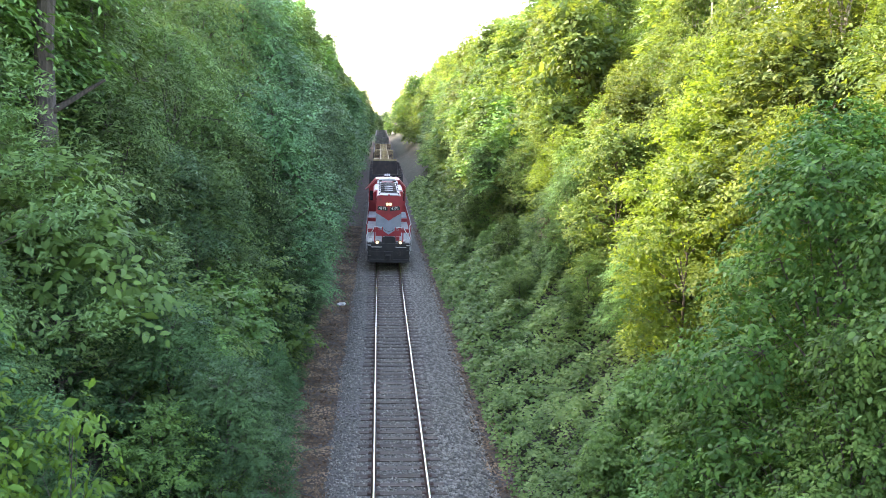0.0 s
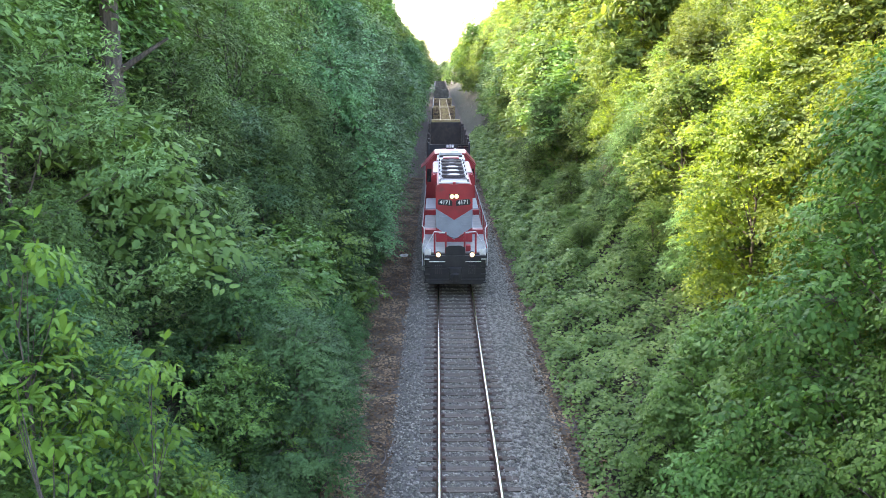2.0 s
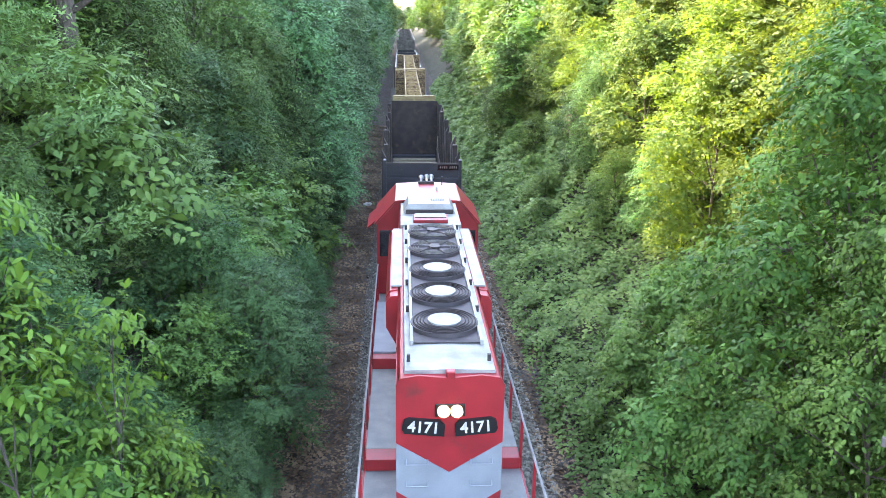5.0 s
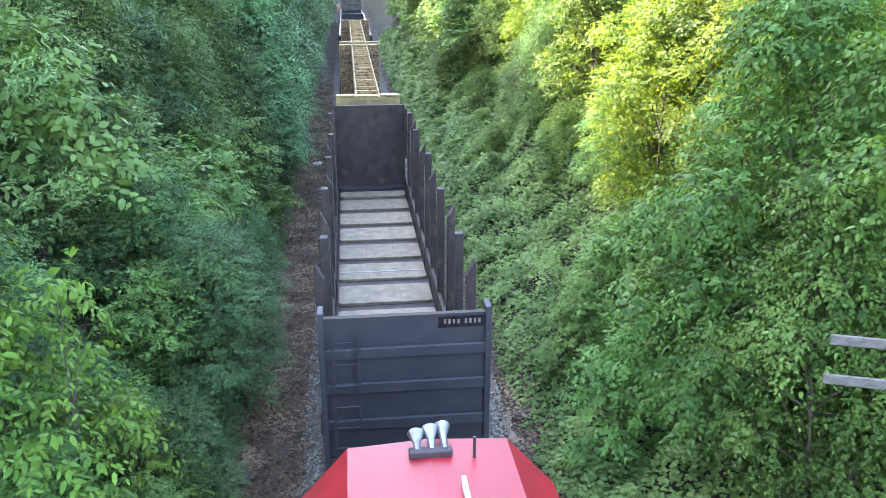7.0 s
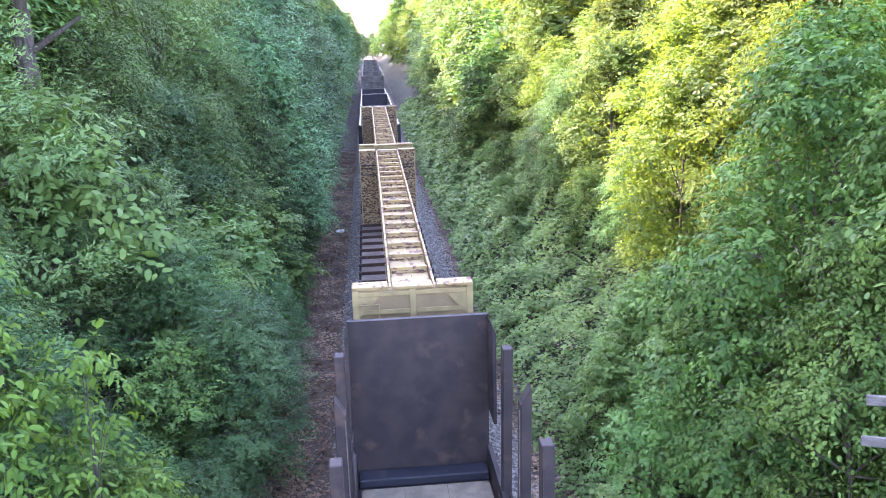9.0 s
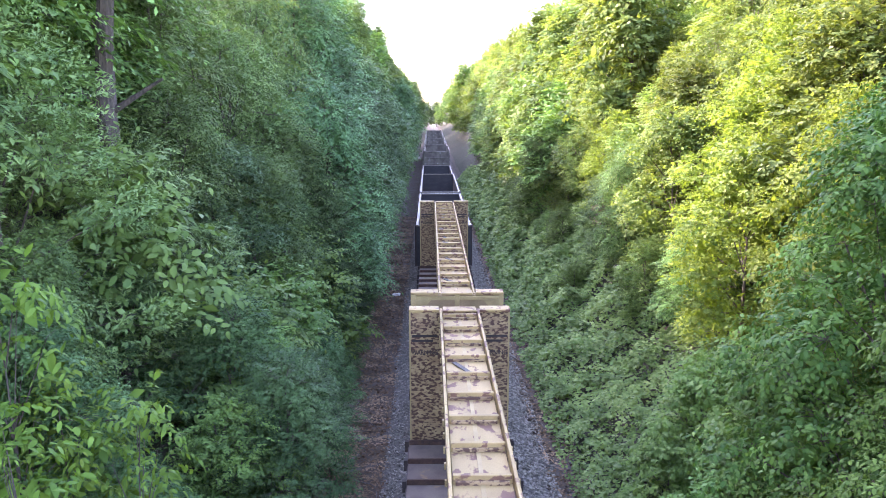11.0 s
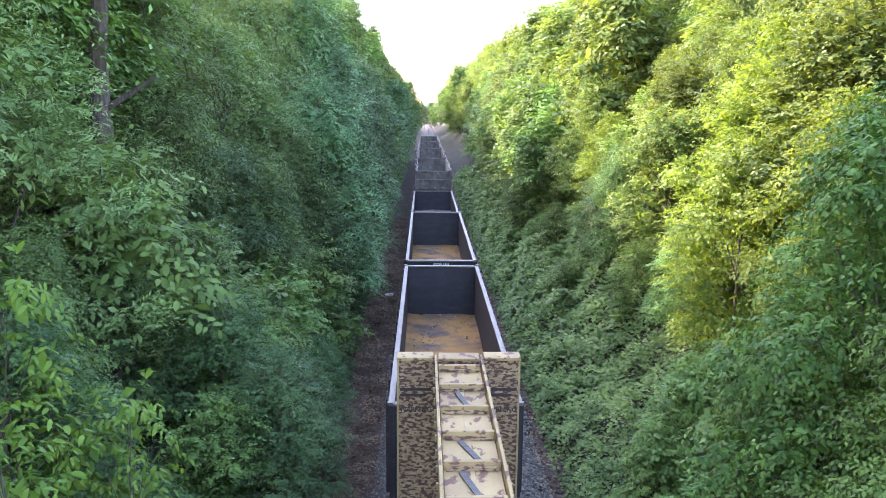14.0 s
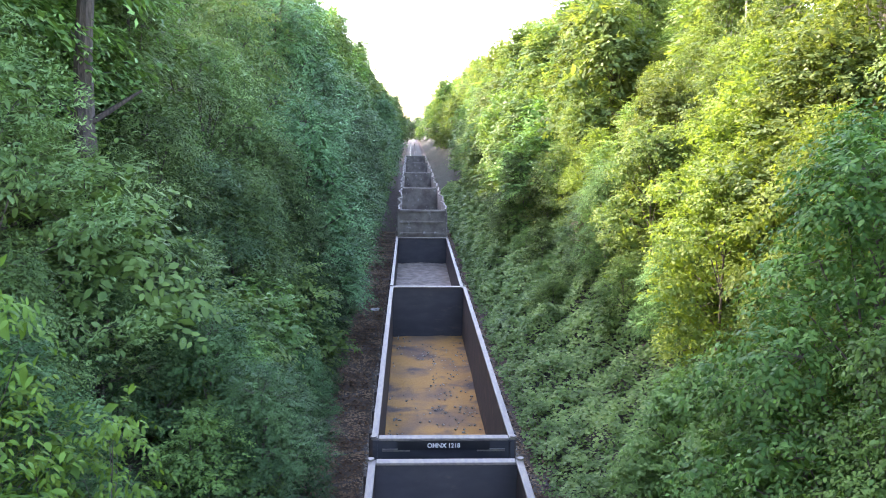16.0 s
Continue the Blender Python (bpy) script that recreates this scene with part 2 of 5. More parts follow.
def make_sleepers(track):
    """Sleepers of a few worn shapes, laid a little unevenly."""
    shapes = []
    for k in range(5):
        bm = boxes((-1.25, 1.25, -0.11, 0.11, -0.16, 0.0))
        bmesh.ops.subdivide_edges(bm, edges=[e for e in bm.edges if abs((e.verts[0].co - e.verts[1].co).x) > 1], cuts=3)
        for v in bm.verts:
            v.co += Vector((noise.noise(v.co * 3 + Vector((k, 0, 0))) * 0.03, noise.noise(v.co * 4 + Vector((0, k, 0))) * 0.018, noise.noise(v.co * 2.5 + Vector((0, 0, k))) * 0.012))
        me = bpy.data.meshes.new("sleeper")
        bm.to_mesh(me)
        bm.free()
        me.materials.append(M_TIE)
        shapes.append(me)
    plates = []
    for k in range(270):
        ob = new("sleeper", shapes[int(RNG.integers(5))])
        ob.parent = track
        ob.matrix_basis = pose(RNG.uniform(-0.05, 0.05), 6 + k * 0.53 + RNG.uniform(-0.04, 0.04), -0.172 - RNG.uniform(0, 0.02), 0, 0, RNG.uniform(-1.6, 1.6))
        for s in (-1, 1):
            plates.append((s * 0.7525, 6 + k * 0.53))
    v, f = [], []
    for x, y in plates[:240]:
        b = len(v)
        v += [(x + dx, y + dy, z) for z in (-0.175, -0.158) for dx, dy in ((-0.17, -0.09), (0.17, -0.09), (0.17, 0.09), (-0.17, 0.09))]
        f += [(b + 4, b + 5, b + 6, b + 7), (b, b + 1, b + 5, b + 4), (b + 1, b + 2, b + 6, b + 5), (b + 2, b + 3, b + 7, b + 6), (b + 3, b, b + 4, b + 7)]
    raw("tie_plate", v, f, M_RUST, track)["kind"] = "stuff"


def make_ballast():
    n = 40000
    y = 14 + 46 * RNG.random(n) ** 1.4
    x = np.where(RNG.random(n) < 0.62, 1.05 + 1.75 * RNG.random(n) ** 1.15, RNG.uniform(-2.15, 1.2, n))
    keep = ~((np.abs(np.abs(x) - 0.7525) < 0.09) | ((np.abs(x) < 1.3) & (np.abs((y - 6 + 0.265) % 0.53 - 0.265) < 0.12) & (RNG.random(n) < 0.93)))
    x, y = x[keep], y[keep]
    z = np.interp(x, PX, PZ)
    v, f = rocks(np.stack([x, y, z + 0.012], 1), RNG.uniform(0.022, 0.062, len(x)))
    tagged(raw("ballast_stones", v, f, M_STONE), "loose grey crushed stone ballast along the track", "ballast", kind="stuff")
    # brown leaf litter and twigs along both edges
    n = 30000
    y = 13 + 60 * RNG.random(n) ** 1.4
    x = np.where(RNG.random(n) < 0.72, -2.0 - 2.0 * RNG.random(n) ** 0.8, 2.6 + 1.1 * RNG.random(n))
    z = np.interp(x, PX, PZ) + 0.02
    up = unit(np.array([0, 0, 1.0]) + RNG.normal(size=(n, 3)) * 0.35)
    ln = RNG.uniform(0.05, 0.16, n)
    v, f = leaf_arrays(np.stack([x, y, z], 1), up, RNG.normal(size=(n, 3)) * np.array([1, 1, 0.2]), ln, ln * 0.6, 0.15)
    tagged(raw("leaf_litter", v, f, M_DEAD), "brown dead leaves and twigs beside the track", "leaf litter", kind="stuff")


def make_clods():
    n = 420
    y = 13 + 45 * RNG.random(n) ** 1.3
    x = 2.5 + 0.9 * RNG.random(n)
    v, f = rocks(np.stack([x, y, np.interp(x, PX, PZ) + 0.02], 1), RNG.uniform(0.03, 0.1, n), 0.6)
    tagged(raw("dirt_clods", v, f, M_LITTER), "brown earth clods at the edge of the ballast", "earth clods", kind="stuff")
    for k in range(26):
        left = k % 3 > 0
        x, y = (RNG.uniform(-3.4, -2.2) if left else RNG.uniform(2.4, 3.2)), 13 + 26 * RNG.random() ** 1.3
        bm, a, p = bmesh.new(), RNG.uniform(0, 6.28), Vector((0, 0, 0))
        for j in range(3):
            q = p + Vector((math.cos(a), math.sin(a), RNG.uniform(-0.02, 0.05))) * RNG.uniform(0.15, 0.4)
            rod(bm, p, q, 0.02 - 0.004 * j, 5, 0.017 - 0.004 * j)
            p, a = q, a + RNG.uniform(-0.4, 0.4)
        stick = part("stick", bm, M_GREYWOOD)
        stick.matrix_basis = pose(x, y, float(np.interp(x, PX, PZ)) + 0.035)
        tagged(stick, "dry grey stick lying among the leaf litter", "stick", "sticks beside the track")


TRACK = make_track()


# ---- plants ----
RNG = np.random.default_rng(7)


def unit(v):
    return v / (np.linalg.norm(v, axis=-1, keepdims=True) + 1e-9)


def leaf_arrays(at, up, tip, length, width, fold=0.25, curl=0.0):
    """Folded leaves: base, two sides, tip; two triangles each, or four where they curl."""
    tip = unit(tip)
    side = unit(np.cross(tip, up))
    nor = np.cross(side, tip)
    length, width = np.asarray(length)[:, None], np.asarray(width)[:, None]
    base = at
    mid = at + tip * length * 0.45
    a = mid + side * width / 2 + nor * width * fold
    b = mid - side * width / 2 + nor * width * fold
    n = len(at)
    if curl:
        # pointed oval that bends down towards its tip
        p, q = at + tip * length * 0.3, at + tip * length * 0.66 - nor * length * curl * 0.4
        end = at + tip * length - nor * length * curl
        v = np.stack([base, p + side * width * 0.47 + nor * width * 0.08, p - side * width * 0.47 + nor * width * 0.08,
                      q + side * width * 0.42, q - side * width * 0.42, end], 1).reshape(-1, 3)
        k = np.arange(n)[:, None, None] * 6
        return v, (k + np.array([[0, 1, 2], [1, 3, 4], [1, 4, 2], [3, 5, 4]])[None]).reshape(-1, 3)
    end = at + tip * length
    v = np.stack([base, a, end, b], 1).reshape(-1, 3)
    k = np.arange(n)[:, None, None] * 4
    return v, (k + np.array([[0, 1, 2], [0, 2, 3]])[None]).reshape(-1, 3)


def sprays(at, way, lift, length, count, leaf, slim, droop, curl=0.0, wild=0.2, pairs=0.8):
    """Leafy twigs: each a drooping arc with leaves set in turn on both sides, all facing the way the twig faces."""
    n = len(at)
    s = np.tile((np.arange(count) + 0.7) / count, n)
    i = np.repeat(np.arange(n), count)
    m = len(i)
    hand = np.tile(np.where(np.arange(count) % 2, 1.0, -1.0), n)
    L = length[i][:, None]
    down = np.array([0, 0, 1.0])
    tang = unit(way[i] - down * (2 * droop * s)[:, None])
    side = unit(np.cross(tang, lift[i]))
    p = at[i] + L * (way[i] * s[:, None] - down * (droop * s ** 2)[:, None]) + RNG.normal(size=(m, 3)) * 0.035 * L
    last = (s > 1 - 0.6 / count)[:, None]
    tip = unit(tang * 0.62 + side * hand[:, None] * np.where(last, 0.1, pairs) - down * 0.16 + RNG.normal(size=(m, 3)) * wild)
    up = unit(lift[i] + side * hand[:, None] * 0.25 + RNG.normal(size=(m, 3)) * wild)
    ln = leaf * (1.12 - 0.75 * np.abs(s - 0.45)) * RNG.uniform(0.75, 1.25, m)
    return leaf_arrays(p, up, tip, ln, ln * slim, 0.14, curl)


def tree(name, label, category, height, radius, mat, leaf, slim=0.45, lobes=12, lobe=0.75, per=90, count=11, twig=0.5, droop=0.35, rise=0.25,
         face=0.8, curl=0.0, wild=0.2, low=0.15, trunk=0.06, bark=M_BARK, inner=70, squash=0.72, shoots=0.06, core=0.66):
    """A plant of many rounded leafy clumps, with shade between them, on limbs from one tapered stem."""
    top = tagged(new(name), label, category)
    bm = bmesh.new()
    bend = RNG.normal(size=2) * 0.05 * height
    spine = [Vector((bend[0] * s * s, bend[1] * s * s, height * 0.88 * s)) for s in np.linspace(0, 1, 6)]
    spine[0].z = -0.6
    for i in range(5):
        rod(bm, spine[i], spine[i + 1] + Vector((0, 0, 0.02)), trunk * (1 - i * 0.17), 7, trunk * (1 - (i + 1) * 0.17))
    part("trunk", bm, bark, top)
    limbs = bmesh.new()
    at, way, lift, size, hearts = [], [], [], [], []
    for k in range(lobes):
        s = low + (1 - low) * (k + RNG.uniform(0.2, 0.8)) / lobes
        ang = k * 2.4 + RNG.uniform(-0.6, 0.6)
        wide = radius * max(0.12, 1.0 - 1.25 * abs(s - 0.42) ** 1.5 * (1.6 if s > 0.42 else 1.0)) * RNG.uniform(0.75, 1.12)
        r = lobe * RNG.uniform(0.68, 1.3)
        reach = max(0.0, wide - 0.7 * r)
        c = np.array([math.cos(ang) * reach, math.sin(ang) * reach, height * s - 0.35 * r])
        out = np.array([math.cos(ang), math.sin(ang), 0.0])
        rod(limbs, spine[min(4, int(s * 4.4))], Vector(c), trunk * 0.4, 5, trunk * 0.14)
        q = max(10, int(per * (r / lobe) ** 2))
        d = unit(RNG.normal(size=(3 * q, 3)) + out * 0.3 + np.array([0, 0, 0.2]))
        d = d[d[:, 2] > -0.62][:q]
        q = len(d)
        lump = 1 + 0.22 * np.sin(d[:, 0] * 5 + k) * np.sin(d[:, 1] * 5 + 2 * k) + 0.12 * np.sin(d[:, 2] * 9 + k)
        p = c + d * np.array([1, 1, squash]) * (r * lump * (core + (1 - core) * RNG.random(q)))[:, None]
        for j in range(0, q, 9):
            rod(limbs, Vector(c), Vector(p[j]), trunk * 0.12, 3, trunk * 0.04)
        at.append(p)
        way.append(unit(d * np.array([1, 1, 0.5]) + out * 0.25 + np.array([0, 0, rise]) + RNG.normal(size=(q, 3)) * 0.28))
        lift.append(unit(np.array([0, 0, 1.0]) * face + d * (1.15 - 0.6 * face) + RNG.normal(size=(q, 3)) * 0.16))
        ln = twig * RNG.uniform(0.6, 1.25, q)
        ln[RNG.random(q) < shoots] *= 1.75
        size.append(ln)
        h = unit(RNG.normal(size=(inner, 3))) * (RNG.random((inner, 1)) ** 0.4) * r * 0.72 * np.array([1, 1, squash])
        hearts.append(c + h)
    part("limb", limbs, bark, top)
    v, f = sprays(np.concatenate(at), np.concatenate(way), np.concatenate(lift), np.concatenate(size), count, leaf, slim, droop, curl, wild)
    # broader leaves added deep inside each clump to block light and darken its gaps
    hearts = np.concatenate(hearts)
    m = len(hearts)
    big = leaf * RNG.uniform(1.4, 2.2, m)
    iv, if_ = leaf_arrays(hearts, unit(RNG.normal(size=(m, 3)) * 0.7 + np.array([0, 0, 0.5])), RNG.normal(size=(m, 3)), big, big * max(slim, 0.5), 0.15)
    raw("crown", np.concatenate([v, iv]), np.concatenate([f, if_ + len(v)]), mat, top)
    return top


def stand(plants, spots, spin=True, size=(0.85, 1.15), sink=0.1):
    """Set copies of the plants on the ground at spots x, y, size."""
    for i, (x, y, s) in enumerate(spots):
        src = plants[int(RNG.integers(len(plants)))]
        k = s * RNG.uniform(*size)
        lean = RNG.normal(size=2) * 3.0
        turn = RNG.uniform(0, 360) if spin else 0.0
        m = pose(x, y, ground_z(x, y) - sink, lean[0], lean[1], turn) @ Matrix.Diagonal((k, k, k * RNG.uniform(0.9, 1.12), 1))
        if src.get("used"):
            copy_thing(src, m)
        else:
            src.matrix_basis = m
            src["used"] = 1


def line(x, spread, y0, y1, step, grow=1.0):
    out, y = [], y0
    while y < y1:
        out.append((x + RNG.uniform(-spread, spread), y + RNG.uniform(-0.3, 0.3) * step, RNG.uniform(0.72, 1.25) * grow))
        y += step
    return out


def plants():
    sage = [tree("shrub", "pale grey-green shrub with feathery upright shoots on the bank", "shrub", 6.6, 2.5, M_LEAF_SAGE, 0.115, 0.33, 17, 0.85, 120, 13, 0.6, 0.15, 0.55, 0.7, low=0.12) for _ in range(2)]
    fine = [tree("shrub", "dense dark green shrub with fine leaves on the bank", "shrub", 4.4, 1.8, M_LEAF_DEEP, 0.09, 0.42, 15, 0.66, 130, 13, 0.48, 0.3, 0.3, 0.75, low=0.06) for _ in range(3)]
    layered = [tree("shrub", "dark green shrub with flat layered sprays on the bank", "shrub", 6.2, 2.3, m, 0.12, 0.45, 16, 0.86, 115, 11, 0.62, 0.45, 0.12, 1.1, low=0.1, squash=0.55) for m in (M_LEAF, M_LEAF_BLUE)]
    fresh = [tree("shrub", "green shrub with paler patches of leaves on the bank", "shrub", 4.2, 1.7, M_LEAF_MID, 0.115, 0.5, 13, 0.66, 95, 10, 0.5, 0.35, 0.3, 0.8, low=0.06) for _ in range(2)]
    round_ = [tree("shrub", "low rounded green shrub with small oval leaves", "shrub", 3.0, 1.5, M_LEAF_WEED, 0.085, 0.58, 12, 0.62, 120, 12, 0.42, 0.3, 0.3, 0.75, low=0.05)]
    young = [tree("shrub", "bright green shrub with oval leaves among other plants", "shrub", 4.0, 1.9, M_LEAF_WEED, 0.17, 0.5, 13, 0.7, 40, 8, 0.62, 0.35, 0.3, 0.9, low=0.08, curl=0.18, inner=30)]
    weeping = [tree("small_tree", "small tree with long drooping feathered leaves", "tree", 9.5, 2.9, M_LEAF_SAGE, 0.15, 0.3, 20, 1.05, 95, 17, 1.0, 0.7, 0.2, 0.9, low=0.18, trunk=0.12, shoots=0.12)]
    dark = [tree("small_tree", "dark green leafy tree leaning over the side of the cutting", "tree", 8.0, 2.9, m, 0.15, 0.48, 20, 1.1, 110, 11, 0.75, 0.4, 0.15, 1.0, low=0.08, trunk=0.12, squash=0.6) for m in (M_LEAF, M_LEAF_BLUE)]
    woods = [tree("broadleaf_tree", "tall broadleaf tree in full summer leaf", "tree", 13.0, 3.9, m, 0.19, 0.5, 26, 1.45, 120, 11, 0.95, 0.45, 0.15, 0.9, low=0.16, trunk=0.2) for m in (M_LEAF, M_LEAF_MID)]
    yellow = [tree("small_tree", "small yellow-green leafy tree on the bank", "tree", 6.4, 2.4, m, 0.14, 0.62, 18, 0.85, 95, 9, 0.55, 0.3, 0.25, 0.75, low=0.08, trunk=0.07, wild=0.3) for m in (M_LEAF_YELLOW, M_LEAF_LIGHT)]
    tall = [tree("broadleaf_tree", "tall yellow-green broadleaf tree with a slender trunk", "tree", 12.5, 3.1, m, 0.17, 0.6, 27, 1.1, 95, 9, 0.75, 0.35, 0.2, 0.75, low=0.14, trunk=0.12, bark=M_PALEBARK, wild=0.3) for m in (M_LEAF_LIGHT, M_LEAF_YELLOW)]
    # plainer kinds with broader leaves, for the distance
    far_dark = [tree("small_tree", "dark green leafy tree leaning over the side of the cutting", "tree", 8.0, 2.9, m, 0.3, 0.52, 18, 1.15, 60, 7, 0.85, 0.4, 0.15, 0.9, low=0.06, trunk=0.12, inner=40) for m in (M_LEAF, M_LEAF_BLUE)]
    far_woods = [tree("broadleaf_tree", "tall broadleaf tree in full summer leaf", "tree", 13.0, 3.9, m, 0.36, 0.52, 24, 1.5, 64, 7, 1.05, 0.4, 0.15, 0.9, low=0.14, trunk=0.2, inner=40) for m in (M_LEAF, M_LEAF_MID)]
    far_tall = [tree("broadleaf_tree", "tall yellow-green broadleaf tree with a slender trunk", "tree", 12.5, 3.3, m, 0.32, 0.6, 25, 1.3, 60, 7, 0.95, 0.35, 0.2, 0.75, low=0.14, trunk=0.13, bark=M_PALEBARK, inner=40) for m in (M_LEAF_LIGHT, M_LEAF_YELLOW)]
    far_yellow = [tree("small_tree", "small green leafy tree on the bank", "tree", 6.8, 2.4, m, 0.27, 0.58, 16, 0.98, 58, 7, 0.75, 0.35, 0.2, 0.8, low=0.06, trunk=0.08, inner=40) for m in (M_LEAF_LIGHT, M_LEAF_MID)]

    # left bank, from the foot of the slope upwards
    stand(fine, line(-4.15, 0.25, 13.0, 34, 1.7, 0.72) + line(-4.5, 0.25, 34, 46, 2.0, 0.85))
    stand(fine + fresh[:1], line(-5.5, 0.4, 14.0, 40, 2.1, 1.0))
    stand(layered + fine, line(-7.2, 0.5, 15.0, 36, 2.6, 1.0))
    stand(fine, [(-7.9, 13.5, 1.1), (-8.3, 14.4, 1.15), (-9.2, 13.4, 1.2), (-7.6, 12.2, 1.0)])
    stand(sage, [(-9.2, 15.8, 1.12), (-10.9, 18.8, 1.05), (-8.4, 19.8, 1.0)])
    stand(layered, [(-8.2, 14.2, 0.8), (-8.6, 23.6, 1.05), (-9.6, 27.0, 1.0), (-7.4, 26.0, 0.95), (-7.0, 31.0, 0.9)])
    stand(weeping, [(-8.6, 32.0, 1.05), (-9.2, 37.0, 1.1), (-10.6, 29.0, 1.0)], size=(0.97, 1.03))
    stand(dark, line(-5.9, 0.4, 36, 66, 3.2, 0.95) + line(-9.3, 0.6, 40, 66, 3.6, 1.2))
    stand(far_dark, line(-6.2, 0.5, 66, 150, 3.6, 1.05) + line(-9.6, 0.8, 66, 150, 3.8, 1.2))
    stand(woods, line(-13.0, 0.7, 27.5, 66, 4.2, 0.88) + line(-14.7, 0.5, 14.5, 28, 3.6, 1.38) + [(-12.4, 11.0, 1.0)])
    # row at y -20 to 2 is unseen, added to shade the right bank
    stand(far_woods, line(-13, 1.0, 66, 170, 4.4, 1.1) + line(-17.5, 1.0, 27, 160, 6.0, 1.05) + line(-12, 1.0, -20, 2, 6, 1.0))
    # row made extra tall, mostly out of view, to shade the near right trees
    stand(woods, line(-17.6, 0.8, 15, 29, 3.8, 1.5))
    # right bank
    stand(yellow[:1], [(8.1, 21.8, 1.0), (9.6, 19.2, 1.0), (9.8, 24.4, 1.05), (8.9, 17.2, 0.8), (9.4, 43.0, 0.85), (11.4, 27.4, 1.0)])
    stand(yellow[1:], [(8.8, 30.5, 0.95), (10.6, 33.5, 1.0), (9.0, 36.0, 0.85), (10.4, 39.5, 1.0), (11.6, 30.0, 1.0), (9.6, 47.5, 0.95), (8.2, 51.5, 0.9), (11.2, 22.0, 1.1), (11.0, 16.0, 1.1)])
    stand(fresh + layered[:1], [(7.3, 28.6, 0.72), (7.8, 33.8, 0.72), (7.6, 38.0, 0.8), (6.9, 45.0, 0.8), (6.6, 49.5, 0.85), (6.9, 54.0, 1.0), (6.6, 58.0, 1.0), (7.7, 25.4, 0.55), (8.6, 27.0, 0.7)])
    stand(round_, [(5.9, 36.0, 0.7), (6.2, 41.5, 0.75)])
    stand(young, [(-5.3, 29.5, 1.05), (-6.4, 21.6, 1.15), (-5.6, 24.4, 0.9), (-7.9, 18.0, 1.25), (4.8, 17.0, 0.52), (5.7, 17.6, 0.62), (4.6, 14.0, 0.55), (6.5, 15.4, 0.72), (6.6, 20.4, 0.5)])
    stand(far_yellow, line(8.4, 0.6, 55, 140, 3.4, 1.05) + line(11.4, 0.8, 50, 140, 3.6, 1.2))
    stand(tall, line(13.6, 0.6, 11, 62, 3.3, 0.92) + line(16.6, 0.8, 18, 62, 4.4, 1.05))
    stand(far_tall, line(13.6, 1.0, 62, 170, 4.2, 1.05) + line(18.5, 1.5, 40, 160, 6.0, 1.15))
    # far end, where the line bends out of sight
    stand(far_woods, line(-8, 2, 165, 300, 8) + line(-16, 2, 170, 320, 10, 1.3))
    stand(far_tall, line(9.5, 2, 165, 300, 8) + line(18, 2, 170, 320, 10, 1.3))
    stand(far_woods, [(x, 335 + RNG.uniform(-8, 8), 1.0) for x in range(-14, 18, 4)], sink=0.3)
    # plants close to the overpass
    big = [tree("sapling", "young tree with large bright green drooping leaves", "tree", 6.9, 2.0, M_LEAF_BRIGHT, 0.23, 0.4, 12, 0.6, 8, 8, 0.85, 0.5, 0.15, 1.1, curl=0.22, low=0.3, trunk=0.045, inner=3, squash=0.45, shoots=0.12, core=0.3) for _ in range(2)]
    stand(big, [(-5.7, 9.7, 0.76), (-4.5, 11.4, 0.66), (-7.2, 11.6, 0.78), (-4.5, 10.0, 0.6), (-5.2, 11.0, 0.8), (-6.3, 11.6, 0.86)], size=(0.97, 1.03))
    stand(round_, [(-5.3, 12.4, 1.25), (-6.6, 12.9, 1.3), (-4.5, 10.6, 0.95), (-5.9, 10.6, 1.15), (-7.8, 13.6, 1.4), (-7.3, 10.2, 1.15), (-4.0, 12.6, 0.85)])
    hero = [tree("broadleaf_tree", "young broadleaf tree with fresh green oval leaves beside the overpass", "tree", 8.4, 2.5, M_LEAF_FRESH, 0.125, 0.5, 24, 0.8, 85, 9, 0.62, 0.45, 0.15, 0.85, curl=0.2, low=0.12, trunk=0.07, inner=50, wild=0.28) for _ in range(2)]
    stand(hero, [(6.6, 12.2, 0.95), (7.9, 9.4, 1.05), (8.3, 14.2, 0.95), (6.3, 9.9, 0.75)], size=(0.97, 1.03))


plants()
# kinds that found no spot are taken away again
for ob in [o for o in scene.objects if o.parent is None and o.get("category") in ("tree", "shrub")]:
    if "used" in ob:
        del ob["used"]
    else:
        for o in (*ob.children_recursive, ob):
            bpy.data.objects.remove(o)


# ---- train ----
M_RED = material("weathered_red_paint", (0.42, 0.022, 0.03), 0.42, second=(0.3, 0.018, 0.024), scale=1.6, third=(0.2, 0.03, 0.03), third_scale=2.5, third_spread=(0.6, 0.75), bump=0.08)
M_SILVER = material("grey_blue_paint", (0.3, 0.325, 0.36), 0.5, second=(0.24, 0.265, 0.295), scale=2.2, bump=0.06)
M_ROOF = material("dirty_white_roof_paint", (0.36, 0.355, 0.335), 0.55, second=(0.22, 0.215, 0.2), scale=2.4, spread=(0.4, 0.7), third=(0.3, 0.22, 0.2), third_scale=5, third_spread=(0.66, 0.76), bump=0.08)
M_WALK = material("grey_walkway_steel", (0.3, 0.3, 0.275), 0.6, second=(0.22, 0.225, 0.225), scale=3, third=(0.22, 0.2, 0.19), third_scale=4, third_spread=(0.64, 0.74), bump=0.2)
M_BLACK = material("dusty_black_steel", (0.013, 0.013, 0.014), 0.6, second=(0.028, 0.026, 0.025), scale=2.5, bump=0.15)
M_FAN = material("dark_fan_grille", (0.05, 0.035, 0.038), 0.6, second=(0.03, 0.025, 0.025), scale=6)
